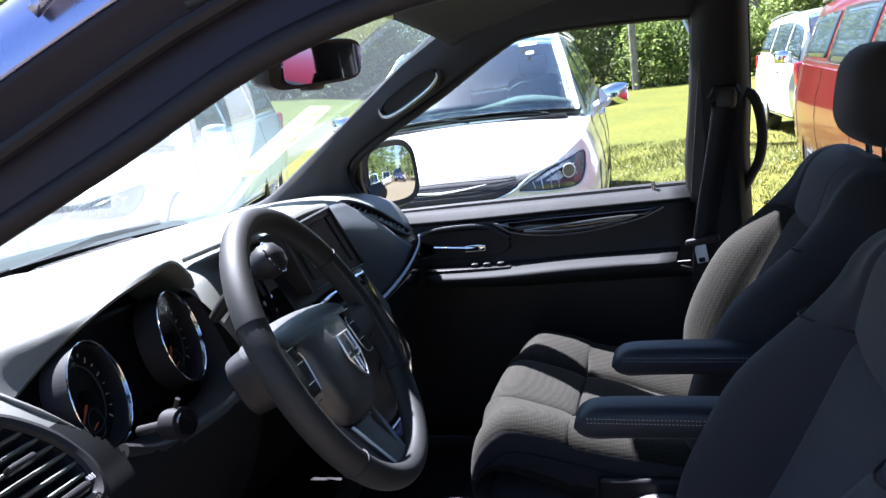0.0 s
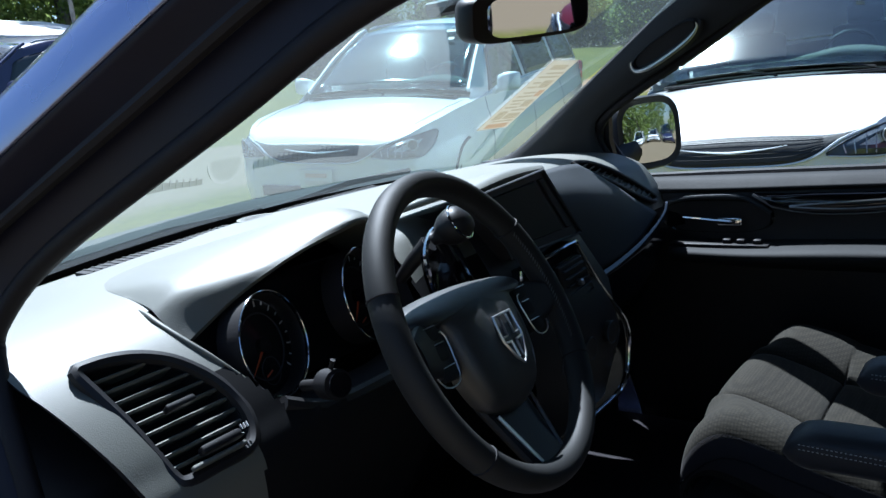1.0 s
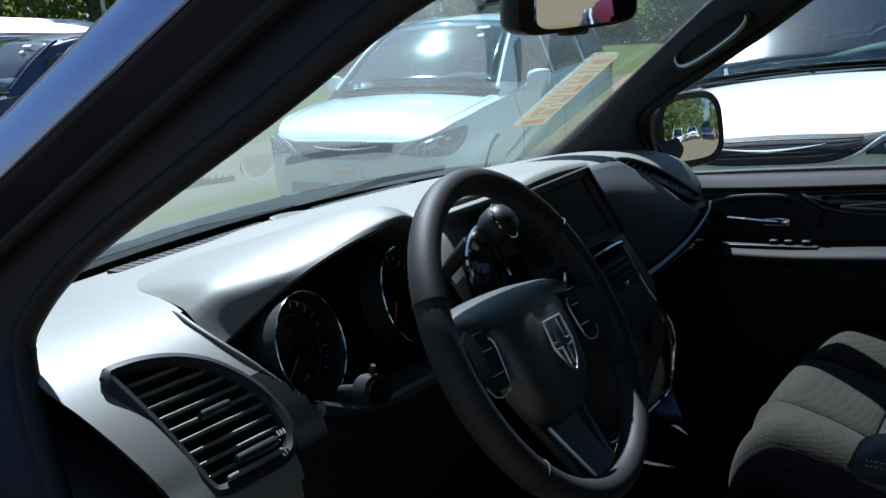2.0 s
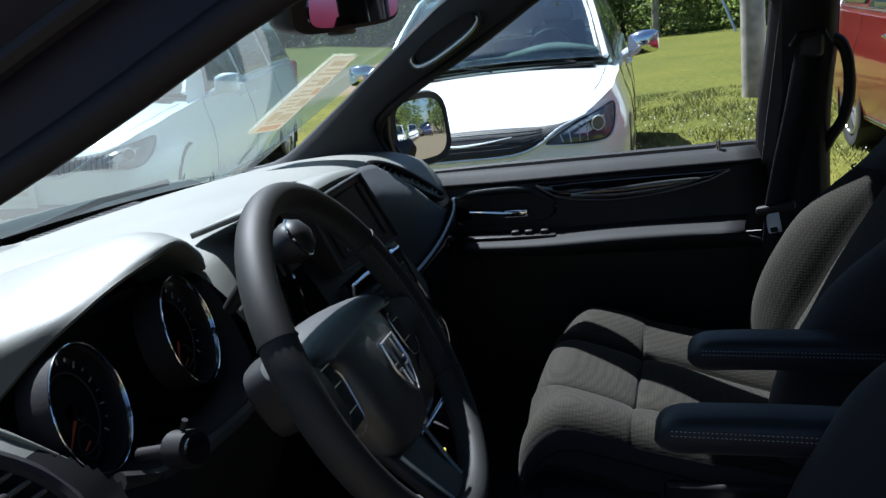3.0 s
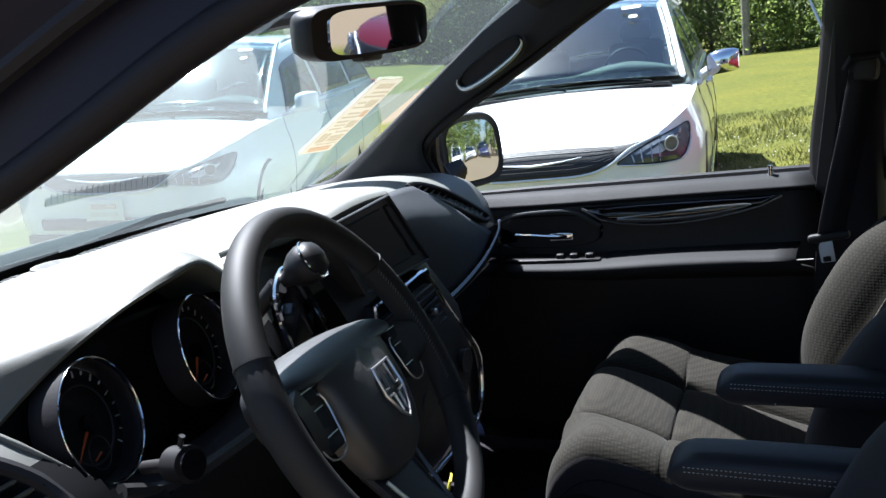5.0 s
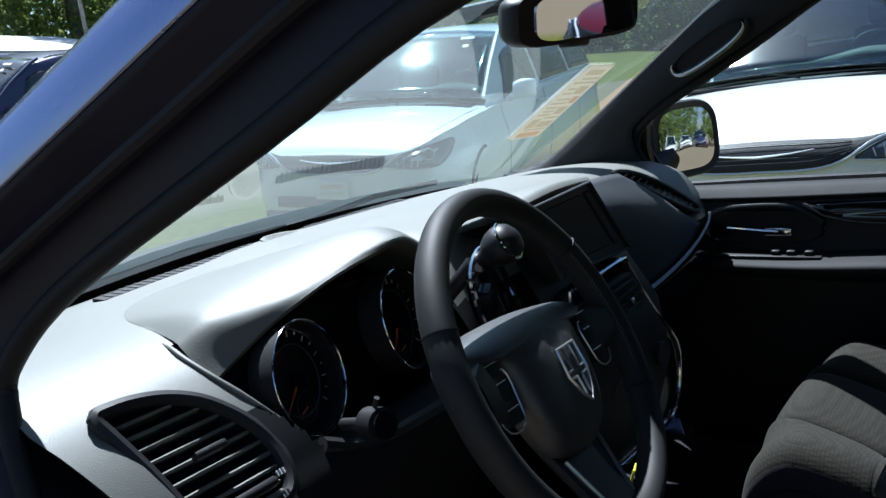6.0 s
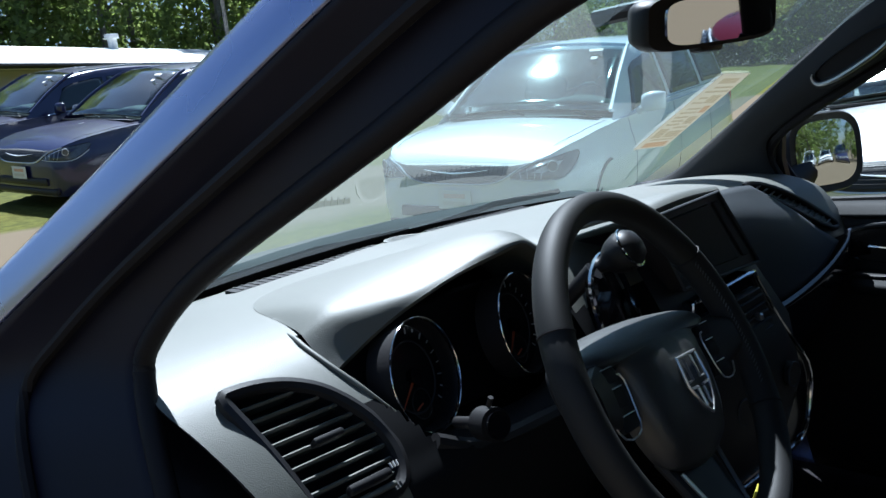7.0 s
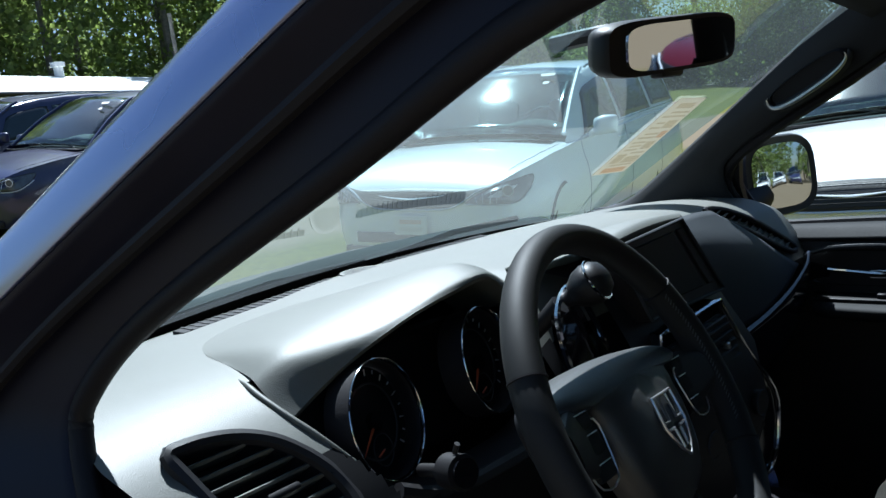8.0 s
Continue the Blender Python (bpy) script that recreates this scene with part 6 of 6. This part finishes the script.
part("wall", bm, material("shed_wall", (0.35, 0.33, 0.3), 0.8, stain_scale=1), shed, smooth=False)
bm = bmesh.new()
slab(bm, [(-3.2, -4.6, 2.3), (-3.2, 0, 3.43), (-3.2, 4.6, 2.3), (-3.2, 4.6, 2.2), (-3.2, -4.6, 2.2)], 23.4, (1, 0, 0))
part("roof", bm, SHEDWHITE, shed, "white sheet roof", smooth=False)
for x in (-1, 7, 15):
    bm = bmesh.new()
    tube(bm, [(x, -.3, 3.2), (x, -.3, 3.75)], .16, 12)
    tube(bm, [(x, -.3, 3.7), (x, -.3, 3.85)], .24, 12)
    part("roof_vent", bm, SHEDWHITE, shed, "white roof vent")
part("gutter", tube(bmesh.new(), [(-3, -4.65, 2.22), (20, -4.65, 2.22)], .07, 8), TRIM, shed)

POLEWOOD = material("grey_pole_wood", (0.3, 0.27, 0.24), 0.9, grain=0.8, grain_scale=60, stain=0.4)
for nm, x, y, r, hgt, lab in (("utility_pole", 34.9, 1.3, .16, 9, "grey utility pole at the wood's edge"), ("wooden_post", 11.34, -.98, .17, 6.5, "weathered wooden post on the lawn"), ("thin_post", 16.6, 29, .1, 7, "thin grey post beside the shed")):
    bm = bmesh.new()
    tube(bm, [(x, y, ground_height(x, y) - .2), (x, y - .02, hgt / 2), (x, y - .05, hgt)], r, 14, taper=lambda u: 1 - .25 * u)
    tagged(part(nm, bm, POLEWOOD), lab, "pole")
bm = bmesh.new()
tube(bm, [(31.4, -1.6, 0), (34.8, 1.3, 8.2)], .05, 6)
tagged(part("guy_wire", bm, SATIN), "guy wire with a pale sleeve", "cable")

LEAF = bpy.data.materials.new("broad_leaves")
LEAF.use_nodes = True
nt = LEAF.node_tree
b = nt.nodes["Principled BSDF"]
b.inputs["Roughness"].default_value = .6
geo = nt.nodes.new("ShaderNodeNewGeometry")
ramp = nt.nodes.new("ShaderNodeValToRGB")
ramp.color_ramp.elements[0].color, ramp.color_ramp.elements[1].color = (.12, .155, .05, 1), (.32, .38, .12, 1)
e = ramp.color_ramp.elements.new(.55)
e.color = (.19, .25, .055, 1)
nt.links.new(geo.outputs["Random Per Island"], ramp.inputs["Fac"])
nt.links.new(ramp.outputs["Color"], b.inputs["Base Color"])
glow = nt.nodes.new("ShaderNodeBsdfTranslucent")
blend = nt.nodes.new("ShaderNodeMixShader")
blend.inputs["Fac"].default_value = .65
nt.links.new(ramp.outputs["Color"], glow.inputs["Color"])
nt.links.new(b.outputs["BSDF"], blend.inputs[1])
nt.links.new(glow.outputs["BSDF"], blend.inputs[2])
nt.links.new(blend.outputs["Shader"], nt.nodes["Material Output"].inputs["Surface"])
BARK = material("pale_bark", (0.2, 0.18, 0.155), 0.9, grain=0.8, grain_scale=30, stain=0.4)


def woods(name, label, spots, seed, density=1.0, leaf=1.0):
    """Tapered trunks with limbs, and crowns of many small leaf cards."""
    rng = np.random.default_rng(seed)
    quads = []
    wood = bmesh.new()
    for x, y, h, r in spots:
        g = ground_height(x, y)
        tube(wood, [(x, y, g - .2), (x + .1, y, g + h * .5), (x + .15, y + .1, g + h * .92)], .06 + .009 * h, 6, taper=lambda u: 1 - .85 * u)
        for k in range(5):
            a, z = rng.uniform(0, 6.28), h * rng.uniform(.25, .75)
            tube(wood, [(x + .05, y, g + z), (x + r * .7 * math.cos(a), y + r * .7 * math.sin(a), g + z + r * .5)], .06, 4, taper=lambda u: 1 - .7 * u)
        n = int(density * 110)
        for k in range(n):
            z = rng.uniform(.06, 1.0)
            rr = r * (1.05 - .75 * z ** 2) * (.55 + .6 * rng.random())
            a = rng.uniform(0, 6.28)
            c = np.array([x + rr * math.cos(a), y + rr * math.sin(a), g + h * z])
            size = rng.uniform(.25, .6)
            q = 20
            p = c + rng.normal(0, size * .75, (q, 3))
            u = rng.normal(0, 1, (q, 3))
            u /= np.linalg.norm(u, axis=1)[:, None]
            v = np.cross(u, rng.normal(0, 1, (q, 3)))
            v /= np.linalg.norm(v, axis=1)[:, None]
            s = rng.uniform(.05, .15, (q, 1)) * leaf
            quads.append(np.stack([p - u * s, p + v * s * .6, p + u * s, p - v * s * .6], 1))
    verts = np.concatenate(quads).reshape(-1, 3)
    faces = np.arange(len(verts)).reshape(-1, 4)
    holder = thing(name, label, "woods", kind="stuff")
    part("trunks", wood, BARK, holder)
    me = bpy.data.meshes.new("leaves")
    me.from_pydata(verts.tolist(), [], faces.tolist())
    me.materials.append(LEAF)
    ob = new("leaves", me)
    ob.parent = holder


rng = np.random.default_rng(5)
east = [(rng.uniform(37, 46), y + rng.uniform(-1, 1), rng.uniform(7, 14), rng.uniform(1.6, 2.8)) for y in np.arange(-34, 40, 1.1)]
east += [(rng.uniform(36, 39), y + rng.uniform(-1, 1), rng.uniform(1.5, 4), rng.uniform(1.2, 1.8)) for y in np.arange(-34, 40, 1.4)]
woods("east_woods", "green mixed woods along the lawn's far edge", east, 11, 2.6, .72)
north = [(x + rng.uniform(-1, 1), rng.uniform(36, 48), rng.uniform(13, 20), rng.uniform(2.2, 3.4)) for x in np.arange(-1, 46, 1.2)]
woods("north_woods", "dark green woods behind the white shed", north, 12, 2.3, 1.5)
south = [(x + rng.uniform(-1, 1), rng.uniform(-50, -34), rng.uniform(8, 14), rng.uniform(2, 3.2)) for x in np.arange(-40, 46, 1.8)]
south += [(rng.uniform(-60, -45), y, rng.uniform(8, 14), rng.uniform(2, 3)) for y in np.arange(-40, 12, 3.5)]
woods("south_woods", "woods behind the lot", south, 13, 1.2, 1.8)


# ---- grass blades on the lawn beside the van ----
BLADE = bpy.data.materials.new("grass_blades")
BLADE.use_nodes = True
nt = BLADE.node_tree
b = nt.nodes["Principled BSDF"]
b.inputs["Roughness"].default_value = .7
geo = nt.nodes.new("ShaderNodeNewGeometry")
ramp = nt.nodes.new("ShaderNodeValToRGB")
ramp.color_ramp.elements[0].color, ramp.color_ramp.elements[1].color = (.07, .09, .014, 1), (.26, .235, .07, 1)
e = ramp.color_ramp.elements.new(.6)
e.color = (.135, .145, .024, 1)
nt.links.new(geo.outputs["Random Per Island"], ramp.inputs["Fac"])
nt.links.new(ramp.outputs["Color"], b.inputs["Base Color"])
rng = np.random.default_rng(21)
n = 90000
gx = 1.9 + 11 * rng.random(n) ** 1.25
gy = rng.uniform(-4.5, 3.2, n) * (0.55 + 0.05 * gx) - .3
clump = np.sin(gx * 3.1 + 1.7 * np.sin(gy * 2.3)) * np.sin(gy * 3.7 + 1.3 * np.sin(gx * 1.9))
keep = rng.random(n) < .65 + .35 * clump
gx, gy, clump = gx[keep], gy[keep], clump[keep]
n = len(gx)
turn, lean = rng.uniform(0, 6.28, n), rng.uniform(0, 6.28, n)
tall = rng.uniform(.02, .05, n) * (1 + .5 * clump) * (.8 + .06 * gx)
wide = .0032 * (.7 + .1 * gx)
gz = np.array([ground_height(x, y) for x, y in zip(gx, gy)]) - .004
root = np.stack([gx, gy, gz], 1)
side = np.stack([np.cos(turn) * wide, np.sin(turn) * wide, 0 * wide], 1)
tip = root + np.stack([np.cos(lean) * tall * .6, np.sin(lean) * tall * .6, tall], 1)
co = np.stack([root - side, root + side, tip], 1).reshape(-1, 3)
me = bpy.data.meshes.new("grass_blades")
me.from_pydata(co.tolist(), [], np.arange(3 * n).reshape(-1, 3).tolist())
me.materials.append(BLADE)
tagged(new("grass_blades", me), "short sunlit lawn grass with dry tips", "grass", kind="stuff")
nf = 700
fx, fy = 2.5 + 8 * rng.random(nf), rng.uniform(-3.5, 2.5, nf)
co, fc = [], []
for x, y in zip(fx, fy):
    z = ground_height(x, y) + rng.uniform(.02, .05)
    r = rng.uniform(.006, .012)
    i = len(co)
    co += [(x - r, y, z), (x, y - r, z), (x + r, y, z), (x, y + r, z), (x, y, z + r * 1.2)]
    fc += [(i, i + 1, i + 4), (i + 1, i + 2, i + 4), (i + 2, i + 3, i + 4), (i + 3, i, i + 4)]
me = bpy.data.meshes.new("clover_heads")
me.from_pydata(co, [], fc)
me.materials.append(material("clover_white", (.7, .7, .6), .8))
tagged(new("clover_heads", me), "white clover heads scattered in the lawn", "flowers", kind="stuff")
